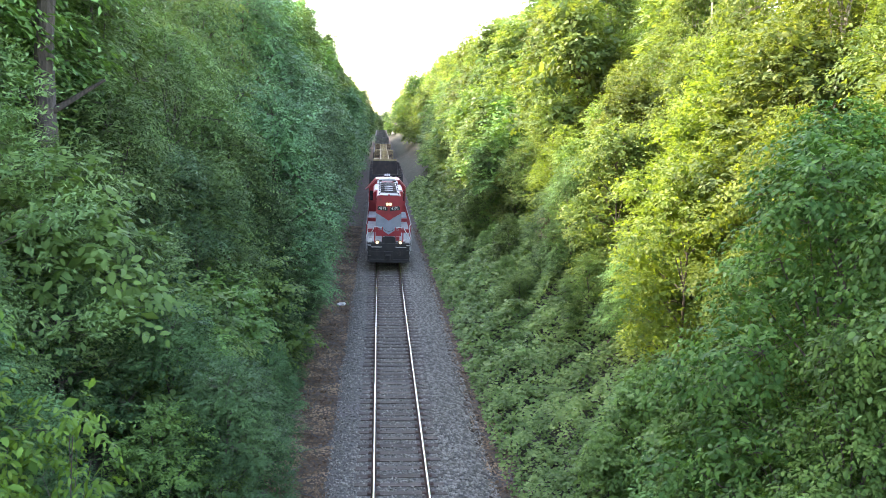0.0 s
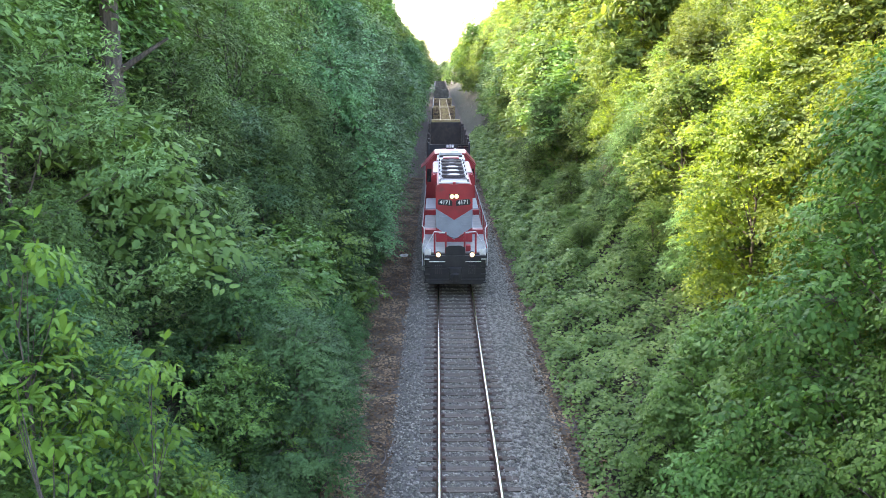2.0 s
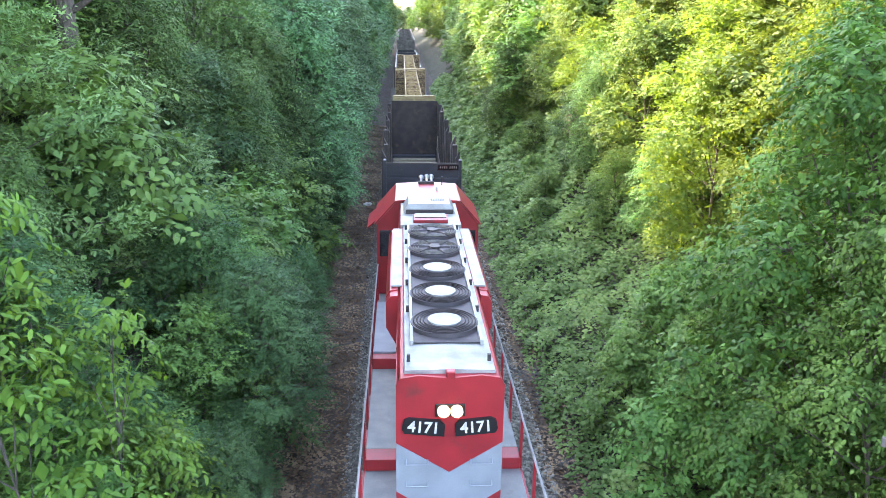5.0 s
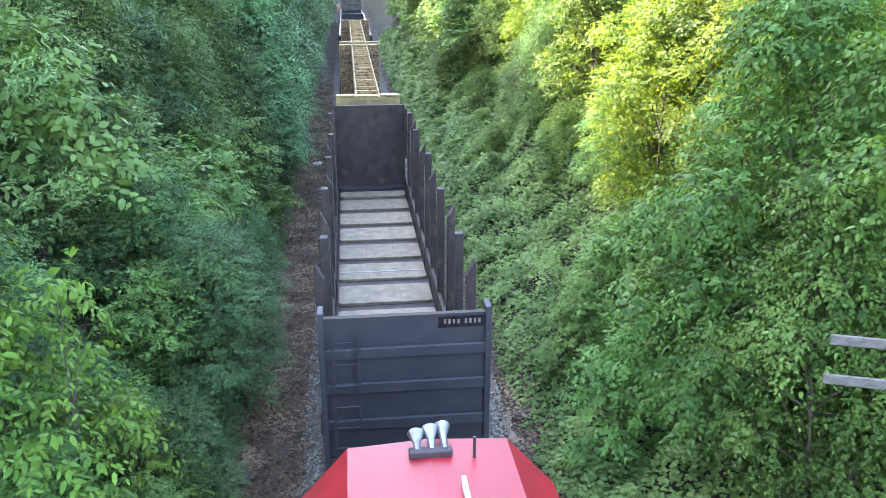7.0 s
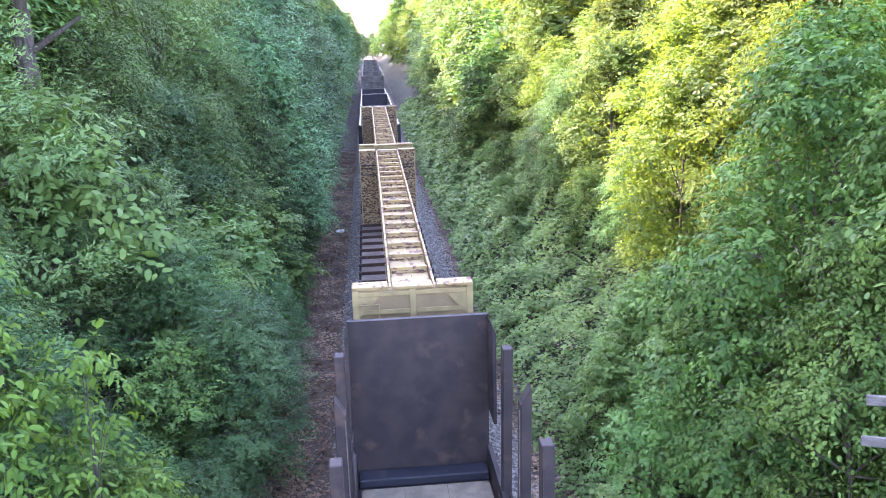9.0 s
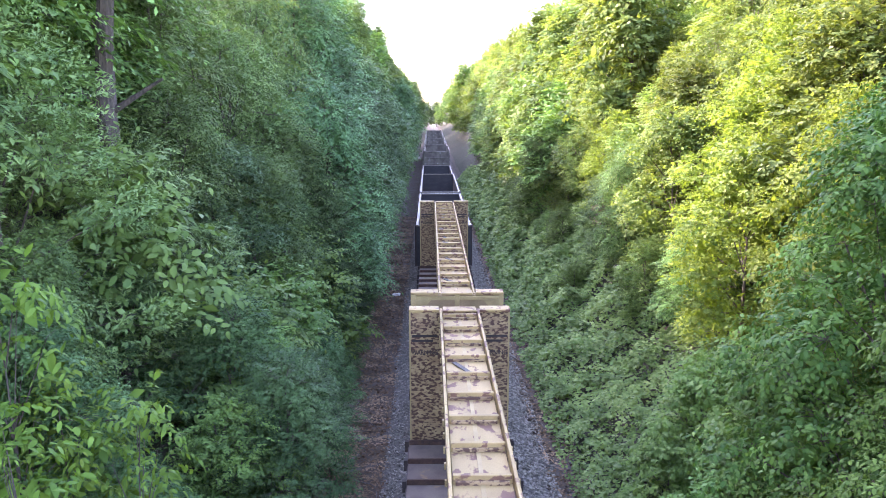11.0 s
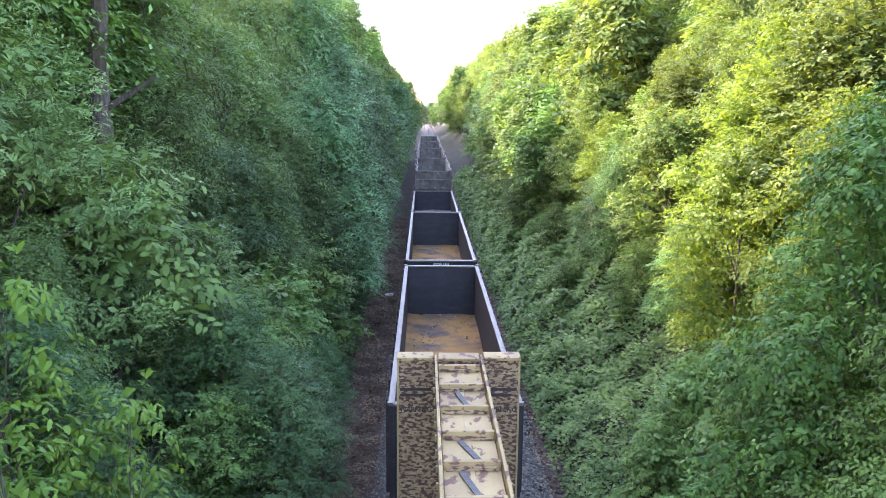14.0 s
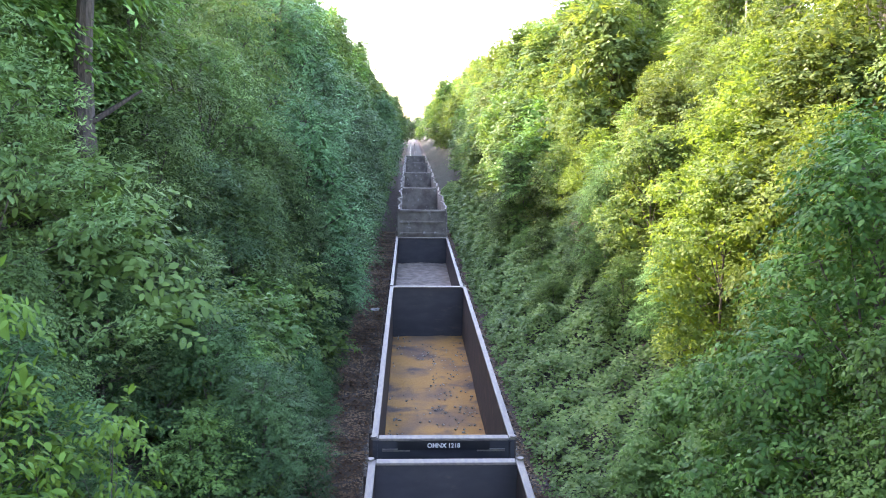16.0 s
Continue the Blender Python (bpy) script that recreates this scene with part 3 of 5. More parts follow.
M_WHITE = material("white_handrail_paint", (0.78, 0.76, 0.72), 0.5, second=(0.6, 0.57, 0.52), scale=6, bump=0.05)
M_DARKGLASS = material("dark_cab_glass", (0.012, 0.013, 0.015), 0.1, second=(0.02, 0.02, 0.022), bump=0.0)
M_BRASS = material("grey_horn_metal", (0.4, 0.4, 0.42), 0.4, 0.8, second=(0.25, 0.25, 0.26), scale=9)
M_NAVY = material("dark_blue_black_paint", (0.022, 0.024, 0.031), 0.6, second=(0.036, 0.036, 0.043), scale=1.8, spread=(0.4, 0.7), third=(0.07, 0.055, 0.05), third_scale=2.2, third_spread=(0.62, 0.75), stretch=(1, 1, 2.2), bump=0.2)
M_BROWN = material("rust_brown_steel", (0.056, 0.04, 0.035), 0.75, second=(0.03, 0.023, 0.022), scale=2.4, third=(0.11, 0.065, 0.05), third_scale=1.7, third_spread=(0.58, 0.72), bump=0.2)
M_BOARD = material("pale_worn_floor_panel", (0.28, 0.23, 0.155), 0.75, second=(0.19, 0.152, 0.102), scale=3.5, third=(0.16, 0.13, 0.11), third_scale=5, third_spread=(0.66, 0.74), bump=0.2, vary=0.12)
M_CREAM = material("peeling_cream_paint", (0.46, 0.33, 0.135), 0.7, second=(0.33, 0.23, 0.095), scale=1.4, third=(0.17, 0.085, 0.05), third_scale=5.0, third_spread=(0.545, 0.6), stretch=(1, 0.6, 1.6), bump=0.2, vary=0.1)
M_CREAM2 = material("cream_paint", (0.46, 0.345, 0.15), 0.65, second=(0.33, 0.24, 0.105), scale=2.5, third=(0.2, 0.13, 0.08), third_scale=4, third_spread=(0.66, 0.74), bump=0.12)
M_PLY = material("scraped_cream_face", (0.46, 0.33, 0.17), 0.85, second=(0.3, 0.19, 0.1), scale=3.2, third=(0.1, 0.052, 0.034), third_scale=9.0, third_spread=(0.47, 0.55), stretch=(1.0, 1, 2.0), bump=0.3)
M_TAN = material("tan_bulkhead_panel", (0.36, 0.25, 0.125), 0.75, second=(0.28, 0.19, 0.095), scale=1.8, third=(0.16, 0.09, 0.05), third_scale=4, third_spread=(0.66, 0.74), bump=0.15)
M_DECK = material("dark_rusty_deck", (0.2, 0.155, 0.125), 0.85, second=(0.13, 0.1, 0.085), scale=2, third=(0.3, 0.2, 0.11), third_scale=2.6, third_spread=(0.66, 0.72), bump=0.3, vary=0.25)
M_RIM = material("scuffed_pale_rim_steel", (0.22, 0.195, 0.155), 0.55, 0.3, second=(0.15, 0.135, 0.125), scale=6, stretch=(2, 0.5, 2), bump=0.15)
M_DIRT = material("orange_brown_dirt", (0.36, 0.19, 0.052), 0.95, second=(0.17, 0.105, 0.06), scale=0.75, spread=(0.42, 0.62), third=(0.085, 0.065, 0.055), third_scale=0.9, third_spread=(0.54, 0.66), bump=0.7, depth=0.03, fine=22)
M_GREYCAR = material("faded_grey_car_paint", (0.2, 0.178, 0.15), 0.75, second=(0.095, 0.08, 0.066), scale=1.7, third=(0.3, 0.28, 0.26), third_scale=3, third_spread=(0.6, 0.7), bump=0.25)
M_SCRAP = material("scrap_grey_floor", (0.22, 0.185, 0.145), 0.8, second=(0.11, 0.09, 0.072), scale=2.5, bump=0.3)
M_HEAD = glow("lit_headlamp", (1.0, 0.52, 0.09), 0.22)
M_DITCH = glow("lit_ditch_lamp", (1.0, 0.58, 0.14), 0.2)
M_PLATE = material("black_number_board", (0.012, 0.012, 0.014), 0.4, bump=0.0)
CARS = []


def run(t):
    """Where the front of the train is along the track at t seconds."""
    if t < 8:
        return 51.2 - 8.45 * t
    if t < 12:
        return -16.4 - 8.45 * (t - 8) - 0.07375 * (t - 8) ** 2
    return -51.38 - 9.04 * (t - 12)


def car(name, label, u, group=""):
    top = tagged(new(name), label, "railway car" if name != "locomotive" else "locomotive", group)
    CARS.append((top, u))
    return top


def letters(text, size, m, mat, parent, name="lettering", wide=1.0):
    """Raised lettering in the built-in font, as a mesh."""
    cu = bpy.data.curves.new(name, "FONT")
    cu.body, cu.size, cu.extrude, cu.align_x, cu.align_y, cu.offset = text, size, 0.004, "CENTER", "CENTER", size * 0.02
    tmp = new(name, cu)
    me = bpy.data.meshes.new_from_object(tmp.evaluated_get(bpy.context.evaluated_depsgraph_get()))
    bpy.data.objects.remove(tmp)
    me.materials.clear()
    me.materials.append(mat)
    ob = new(name, me)
    ob.parent, ob.matrix_basis = parent, m @ Matrix.Diagonal((wide, 1, 1, 1))
    return ob


def slab(points, y0, y1):
    """A flat plate: an outline in x, z with thickness along y."""
    bm = bmesh.new()
    a = [bm.verts.new((x, y0, z)) for x, z in points]
    b = [bm.verts.new((x, y1, z)) for x, z in points]
    bm.faces.new(a)
    bm.faces.new(b[::-1])
    for i in range(len(points)):
        j = (i + 1) % len(points)
        bm.faces.new((a[j], a[i], b[i], b[j]))
    bmesh.ops.recalc_face_normals(bm, faces=bm.faces)
    return bm


def disc(c, r, h, n=28, r2=None):
    return rod(bmesh.new(), c, (c[0], c[1], c[2] + h), r, n, r2)


def ring(c, r, thick, z, n=32):
    bm = bmesh.new()
    pts = [(c[0] + math.cos(2 * math.pi * i / n) * r, c[1] + math.sin(2 * math.pi * i / n) * r, z) for i in range(n + 1)]
    for a, b in zip(pts, pts[1:]):
        rod(bm, a, b, thick, 4)
    return bm


def bogie(parent, y, name="bogie"):
    """Two axles with wheels between side frames."""
    f = part(name, boxes((-1.12, -0.98, y - 1.5, y + 1.5, 0.4, 0.75), (0.98, 1.12, y - 1.5, y + 1.5, 0.4, 0.75), (-1.0, 1.0, y - 0.2, y + 0.2, 0.45, 0.8), bevel=0.03), M_BLACK, parent)
    for dy in (-0.9, 0.9):
        bm = rod(bmesh.new(), (-0.9, y + dy, 0.46), (0.9, y + dy, 0.46), 0.08, 10)
        for s in (-1, 1):
            rod(bm, (s * 0.69, y + dy, 0.46), (s * 0.82, y + dy, 0.46), 0.455, 24)
        part("wheelset", bm, M_RUST, f)


def coupler(parent, y, way):
    bm = boxes((-0.1, 0.1, min(y, y + way * 0.55), max(y, y + way * 0.55), 0.72, 0.94), bevel=0.02)
    rod(bm, (0, y + way * 0.62, 0.68), (0, y + way * 0.62, 1.0), 0.17, 10)
    box(bm, -0.22, 0.02, y + way * 0.62 - 0.12, y + way * 0.62 + 0.12, 0.68, 1.0, 0.04)
    part("coupler", bm, M_BLACK, parent)


def locomotive():
    L = car("locomotive", "red and silver diesel locomotive with lit headlamps running long hood first", 0.0)
    # underframe, pilot and end platform
    part("underframe", boxes((-1.44, 1.44, 0.25, 17.7, 1.4, 1.7), (-0.5, 0.5, 1, 17, 0.9, 1.4), bevel=0.02), M_BLACK, L)
    for s in (-1, 1):
        part("side_sill", boxes((s * 1.47 - 0.03, s * 1.47 + 0.03, 1.2, 16.8, 1.42, 1.74)), M_RED, L)
    part("walkway", boxes((-1.46, 1.46, 0.35, 17.6, 1.704, 1.76), bevel=0.01), M_WALK, L, "pale grey steel walkway")
    for s in (-1, 1):
        x = sorted((s * 0.87, s * 1.45))
        part("walkway_step", boxes((x[0], x[1], 4.1, 4.5, 1.765, 2.0), bevel=0.01), M_RED, L)
        part("walkway_box", boxes((x[0], x[1], 4.504, 8.0, 1.765, 2.0), bevel=0.02), M_WALK, L)
        part("walkway_step", boxes((x[0], x[1], 8.004, 8.3, 1.765, 2.25), bevel=0.01), M_RED, L)
        part("equipment_box", boxes((x[0], x[1], 8.304, 11.6, 1.765, 2.3), bevel=0.03), M_SILVER, L)
    part("pilot_plate", boxes((-1.36, 1.36, 0.02, 0.24, 0.5, 1.66), bevel=0.02), M_BLACK, L)
    part("snow_plough", slab([(-1.3, 0.62), (-1.2, 0.42), (1.2, 0.42), (1.3, 0.62)], -0.16, 0.0), M_BLACK, L)
    part("draft_gear_box", boxes((-0.28, 0.28, -0.2, 0.1, 0.6, 1.15), bevel=0.03), M_BLACK, L)
    coupler(L, 0.0, -1)
    part("drop_plate", slab([(-0.44, 1.62), (0.44, 1.62), (0.44, 2.02), (0.25, 2.1), (-0.25, 2.1), (-0.44, 2.02)], 0.1, 0.16), M_BLACK, L)
    for s in (-1, 1):
        for k in range(4):
            st = part("corner_step", boxes((s * 1.27 - 0.12, s * 1.27 + 0.12, -0.12, 0.5, 0.45 + 0.36 * k, 0.49 + 0.36 * k)), M_BLACK, L)
            if k == 3:
                part("step_edge", boxes((s * 1.27 - 0.12, s * 1.27 + 0.12, -0.14, -0.122, 0.45 + 0.36 * k, 0.49 + 0.36 * k)), M_WHITE, st)
        part("step_side", boxes((s * 1.24 - 0.02, s * 1.24 + 0.02, 0.1, 0.75, 0.5, 1.75)), M_BLACK, L)
        part("warning_panel", boxes((s * 1.22 - 0.14, s * 1.22 + 0.14, 0.0, 0.016, 1.72, 1.98)), M_WHITE, L, "scuffed white panel with grey smears")
        part("ditch_light_housing", rod(bmesh.new(), (s * 0.755, 0.0, 1.72), (s * 0.755, 0.2, 1.72), 0.13, 20), M_BLACK, L)
        lens = part("ditch_light", rod(bmesh.new(), (s * 0.755, -0.02, 1.72), (s * 0.755, 0.01, 1.72), 0.105, 20), M_DITCH, L, "lit round ditch light")
        x = sorted((s * 0.45, s * 1.15))
        part("pilot_grab_rail", rods([(x[0], -0.06, 1.42), (x[1], -0.06, 1.42)], 0.022), M_WHITE, L)
        part("air_hose", boxes(*[(s * (0.62 + 0.09 * k) - 0.02, s * (0.62 + 0.09 * k) + 0.02, -0.08, 0.0, 0.85, 1.25) for k in range(4)]), M_FAN, L)
        part("cut_lever", rods([(s * 0.2, -0.1, 1.2), (s * 0.5, -0.16, 1.12), (s * 1.25, -0.16, 1.15)], 0.018), M_BLACK, L)
        # rails round the end platform
        for x in (0.42, 0.92):
            part("rail_post", boxes((s * x - 0.04, s * x + 0.04, 0.28, 0.36, 1.7, 2.68), bevel=0.01), M_RED, L)
        part("end_rail", rods([(s * 0.42, 0.32, 2.66), (s * 0.92, 0.32, 2.7), (s * 1.34, 0.25, 2.0), (s * 1.36, 0.22, 0.95)], 0.024), M_WHITE, L)
        part("corner_rail", rods([(s * 1.47, 1.15, 2.8), (s * 1.38, 0.95, 2.72), (s * 1.38, 0.85, 2.35), (s * 1.47, 0.7, 1.95), (s * 1.47, 0.68, 1.05)], 0.024), M_WHITE, L)
        part("side_rail", rods([(s * 1.47, 1.15, 2.8), (s * 1.47, 13.4, 2.8)], 0.022), M_ROOF, L)
        for k in range(9):
            y = 1.2 + k * 1.5
            part("rail_post", boxes((s * 1.47 - 0.025, s * 1.47 + 0.025, y - 0.03, y + 0.03, 1.7, 2.8)), M_RED, L)
    part("toolbox", boxes((0.48, 0.7, 0.42, 0.7, 1.765, 2.05), bevel=0.02), M_RED, L)
    part("chain", rods([(-0.42, 0.3, 2.6), (-0.2, 0.3, 2.45), (0.0, 0.3, 2.4), (0.2, 0.3, 2.45), (0.42, 0.3, 2.6)], 0.014), M_FAN, L)
    # long hood
    hood = part("long_hood", slab([(-0.85, 1.765), (0.85, 1.765), (0.85, 4.36), (0.79, 4.47), (0.68, 4.5), (-0.68, 4.5), (-0.79, 4.47), (-0.85, 4.36)], 2.42, 13.7), M_RED, L)
    part("hood_end_panel", slab([(-0.86, 3.36), (0.0, 2.82), (0.86, 3.36), (0.86, 4.38), (0.8, 4.5), (0.5, 4.55), (0.0, 4.5), (-0.5, 4.55), (-0.8, 4.5), (-0.86, 4.38)], 2.385, 2.42), M_RED, hood)
    part("chevron", slab([(-0.86, 3.355), (-0.86, 2.47), (-0.0, 1.88), (0.86, 2.47), (0.86, 3.355), (0.0, 2.815)], 2.385, 2.42), M_SILVER, hood, "grey-blue chevron stripe")
    part("hood_end_panel", slab([(-0.86, 2.465), (-0.86, 1.77), (0.86, 1.77), (0.86, 2.465), (0.0, 1.875)], 2.386, 2.42), M_RED, hood)
    part("hood_roof", slab([(-0.74, 4.502), (0.74, 4.502), (0.72, 4.56), (0.0, 4.58), (-0.72, 4.56)], 2.55, 11.2), M_ROOF, hood, "dirty white hood roof")
    part("roof_lifting_lug", boxes((-0.07, 0.07, 2.36, 2.5, 4.5, 4.62), bevel=0.02), M_RED, hood)
    for s in (-1, 1):
        x = sorted((s * 0.852, s * 1.1))
        sh = part("radiator_flare", slab([(s * 0.852, 3.4), (s * 1.1, 3.75), (s * 1.1, 4.3), (s * 1.02, 4.44), (s * 0.852, 4.46)], 6.6, 11.3), M_RED, hood)
        part("radiator_top", boxes((min(s * 0.76, s * 0.99), max(s * 0.76, s * 0.99), 6.75, 11.2, 4.465, 4.5)), M_ROOF, sh)
        part("radiator_front", slab([(s * 0.852, 3.3), (s * 1.09, 3.74), (s * 1.09, 4.28), (s * 1.0, 4.42), (s * 0.852, 4.44)], 6.3, 6.596), M_RED, sh)
        nb = part("number_board", slab([(s * 0.09, 3.5), (s * 0.73, 3.56), (s * 0.77, 3.64), (s * 0.74, 3.79), (s * 0.66, 3.83), (s * 0.15, 3.78), (s * 0.08, 3.7)], 2.33, 2.384), M_PLATE, hood, "black number board with white figures")
        letters("4171", 0.27, pose(s * 0.42, 2.322, 3.665, 90, 0, 0) @ pose(0, 0, 0, 0, 0, s * 4.5), M_WHITE, nb, "figures", 0.95)
        part("headlight", rod(bmesh.new(), (s * 0.105, 2.3, 3.95), (s * 0.105, 2.36, 3.95), 0.1, 20), M_HEAD, hood, "lit round headlamp")
        for z in (2.2, 2.6, 3.0):
            part("grab_iron", rods([(s * 0.22 if z < 2.5 else s * 0.35, 2.38, z + 0.06), (s * 0.22 if z < 2.5 else s * 0.35, 2.31, z), (s * 0.7, 2.31, z), (s * 0.7, 2.38, z + 0.06)], 0.012, 5), M_SILVER, hood)
        for k in range(7):
            y = 3.0 + k * 1.5
            part("hood_door", boxes((s * 0.856 - 0.012, s * 0.856 + 0.012, y, y + 1.3, 1.95, 3.25 if 5.0 < y < 11 else 4.1), bevel=0.006), M_RED, hood)
        for y in (2.9, 5.1, 6.6, 8.1, 9.6, 10.9):
            part("roof_lug", boxes((s * 0.66 - 0.03, s * 0.66 + 0.03, y - 0.03, y + 0.03, 4.56, 4.68)), M_FAN, hood)
    part("headlight_plate", boxes((-0.24, 0.24, 2.362, 2.384, 3.84, 4.06), bevel=0.008), M_PLATE, hood)
    part("fan_deck", boxes((-0.57, 0.57, 3.55, 11.15, 4.584, 4.604), bevel=0.005), M_FAN, hood, "dark maroon deck under the roof fans")
    for s in (-1, 1):
        part("deck_curb", boxes((s * 0.6 - 0.03, s * 0.6 + 0.03, 3.5, 11.18, 4.565, 4.66), bevel=0.01), M_ROOF, hood)
    for i, y in enumerate((4.35, 5.85, 7.35, 8.9, 10.35)):
        fan = part("fan_housing", disc((0, y, 4.6), 0.64, 0.07, 32, 0.61), M_FAN, hood)
        part("fan_grille", disc((0, y, 4.672), 0.58, 0.012, 32), M_FAN, fan, "dark round fan grille")
        for r in (0.56, 0.5, 0.44, 0.38):
            part("grille_ring", ring((0, y), r, 0.01, 4.694), M_BROWN if i < 3 else M_RIM, fan)
        if i < 3:
            part("fan_cap", disc((0, y, 4.686), 0.3, 0.03, 28), M_ROOF, fan, "white round fan cap")
        else:
            for k in range(6):
                a = k * math.pi / 3 + 0.3 * i
                part("fan_blade", rod(bmesh.new(), (0, y, 4.69), (math.cos(a) * 0.55, y + math.sin(a) * 0.55, 4.69), 0.03, 4), M_FAN, fan)
            part("fan_hub", disc((0, y, 4.686), 0.14, 0.04, 16), M_FAN, fan)
    # hatches before the cab
    part("roof_hatch", boxes((-0.8, 0.8, 11.22, 12.2, 4.502, 4.6), bevel=0.01), M_ROOF, hood)
    part("hatch_curb", boxes((-0.46, 0.46, 11.35, 12.0, 4.6, 4.7), bevel=0.02), M_RED, hood)
    part("hatch_grille", boxes((-0.41, 0.41, 11.55, 11.98, 4.702, 4.72)), M_PLATE, hood)
    part("roof_hatch", boxes((-0.8, 0.8, 12.25, 13.65, 4.502, 4.6), bevel=0.01), M_ROOF, hood)
    bm = boxes((-0.72, 0.72, 12.4, 13.6, 4.602, 4.84))
    for v in bm.verts:
        if v.co.z > 4.8:
            v.co.x *= 0.8
            v.co.y = 13.0 + (v.co.y - 13.0) * (0.75 if v.co.y < 13 else 1.0)
    part("hatch_cover", bm, M_ROOF, hood)
    part("hatch_front", boxes((-0.66, 0.66, 12.33, 12.398, 4.602, 4.72)), M_FAN, hood)
    part("vent_grille", boxes(*[(0.06 + 0.05 * k, 0.095 + 0.05 * k, 12.95, 13.25, 4.843, 4.862) for k in range(8)]), M_PLATE, hood)
    # cab
    shell = [(-1.5, 1.765), (1.5, 1.765), (1.5, 3.95), (0.92, 4.62), (0.0, 4.68), (-0.92, 4.62), (-1.5, 3.95)]
    cab = part("cab", slab(shell, 13.72, 15.9), M_RED, L)
    part("cab_roof", slab([(-1.54, 3.94), (-0.94, 4.64), (0.0, 4.7), (0.94, 4.64), (1.54, 3.94), (1.56, 3.99), (0.95, 4.68), (0.0, 4.74), (-0.95, 4.68), (-1.56, 3.99)], 13.6, 15.98), M_RED, cab)
    part("sun_visor", slab([(-1.56, 3.99), (-1.57, 3.95), (-1.8, 3.75), (-1.8, 3.78)], 13.9, 15.5), M_RED, cab)
    for s in (-1, 1):
        x = sorted((s * 0.98, s * 1.42))
        part("cab_window", boxes((x[0], x[1], 13.69, 13.74, 2.95, 3.75), bevel=0.02), M_DARKGLASS, cab)
        part("side_window", boxes((s * 1.5 - 0.01, s * 1.5 + 0.01, 14.2, 15.4, 2.95, 3.7)), M_DARKGLASS, cab)
        part("cab_side_rail", rods([(s * 1.53, 15.95, 1.9), (s * 1.55, 16.1, 3.3), (s * 1.2, 16.1, 3.35)], 0.02), M_WHITE, cab)
    part("roof_fin", boxes((0.28, 0.33, 14.7, 15.1, 4.72, 4.84), bevel=0.01), M_WHITE, cab)
    part("antenna", rods([(0.5, 15.6, 4.7), (0.5, 15.6, 4.98)], 0.02), M_FAN, cab)
    horn = part("horn_base", boxes((-0.25, 0.25, 15.6, 15.72, 4.72, 4.82), bevel=0.02), M_FAN, cab)
    for k, x in enumerate((-0.15, 0.02, 0.17)):
        bm = rod(bmesh.new(), (x, 15.66, 4.8), (x, 15.76 + 0.06 * k, 4.84), 0.035, 10, 0.045)
        rod(bm, (x, 15.76 + 0.06 * k, 4.84), (x, 15.9 + 0.06 * k, 4.88 + 0.02 * (k == 1)), 0.045, 14, 0.1)
        part("horn_bell", bm, M_BRASS, horn)
    part("short_hood", slab([(-0.85, 1.765), (0.85, 1.765), (0.85, 3.1), (0.7, 3.25), (-0.7, 3.25), (-0.85, 3.1)], 15.92, 17.2), M_RED, L)
    part("fuel_tank", boxes((-1.3, 1.3, 6.2, 11.0, 0.35, 1.38), bevel=0.1), M_BLACK, L)
    bogie(L, 3.4)
    bogie(L, 14.2)
    coupler(L, 17.75, 1)


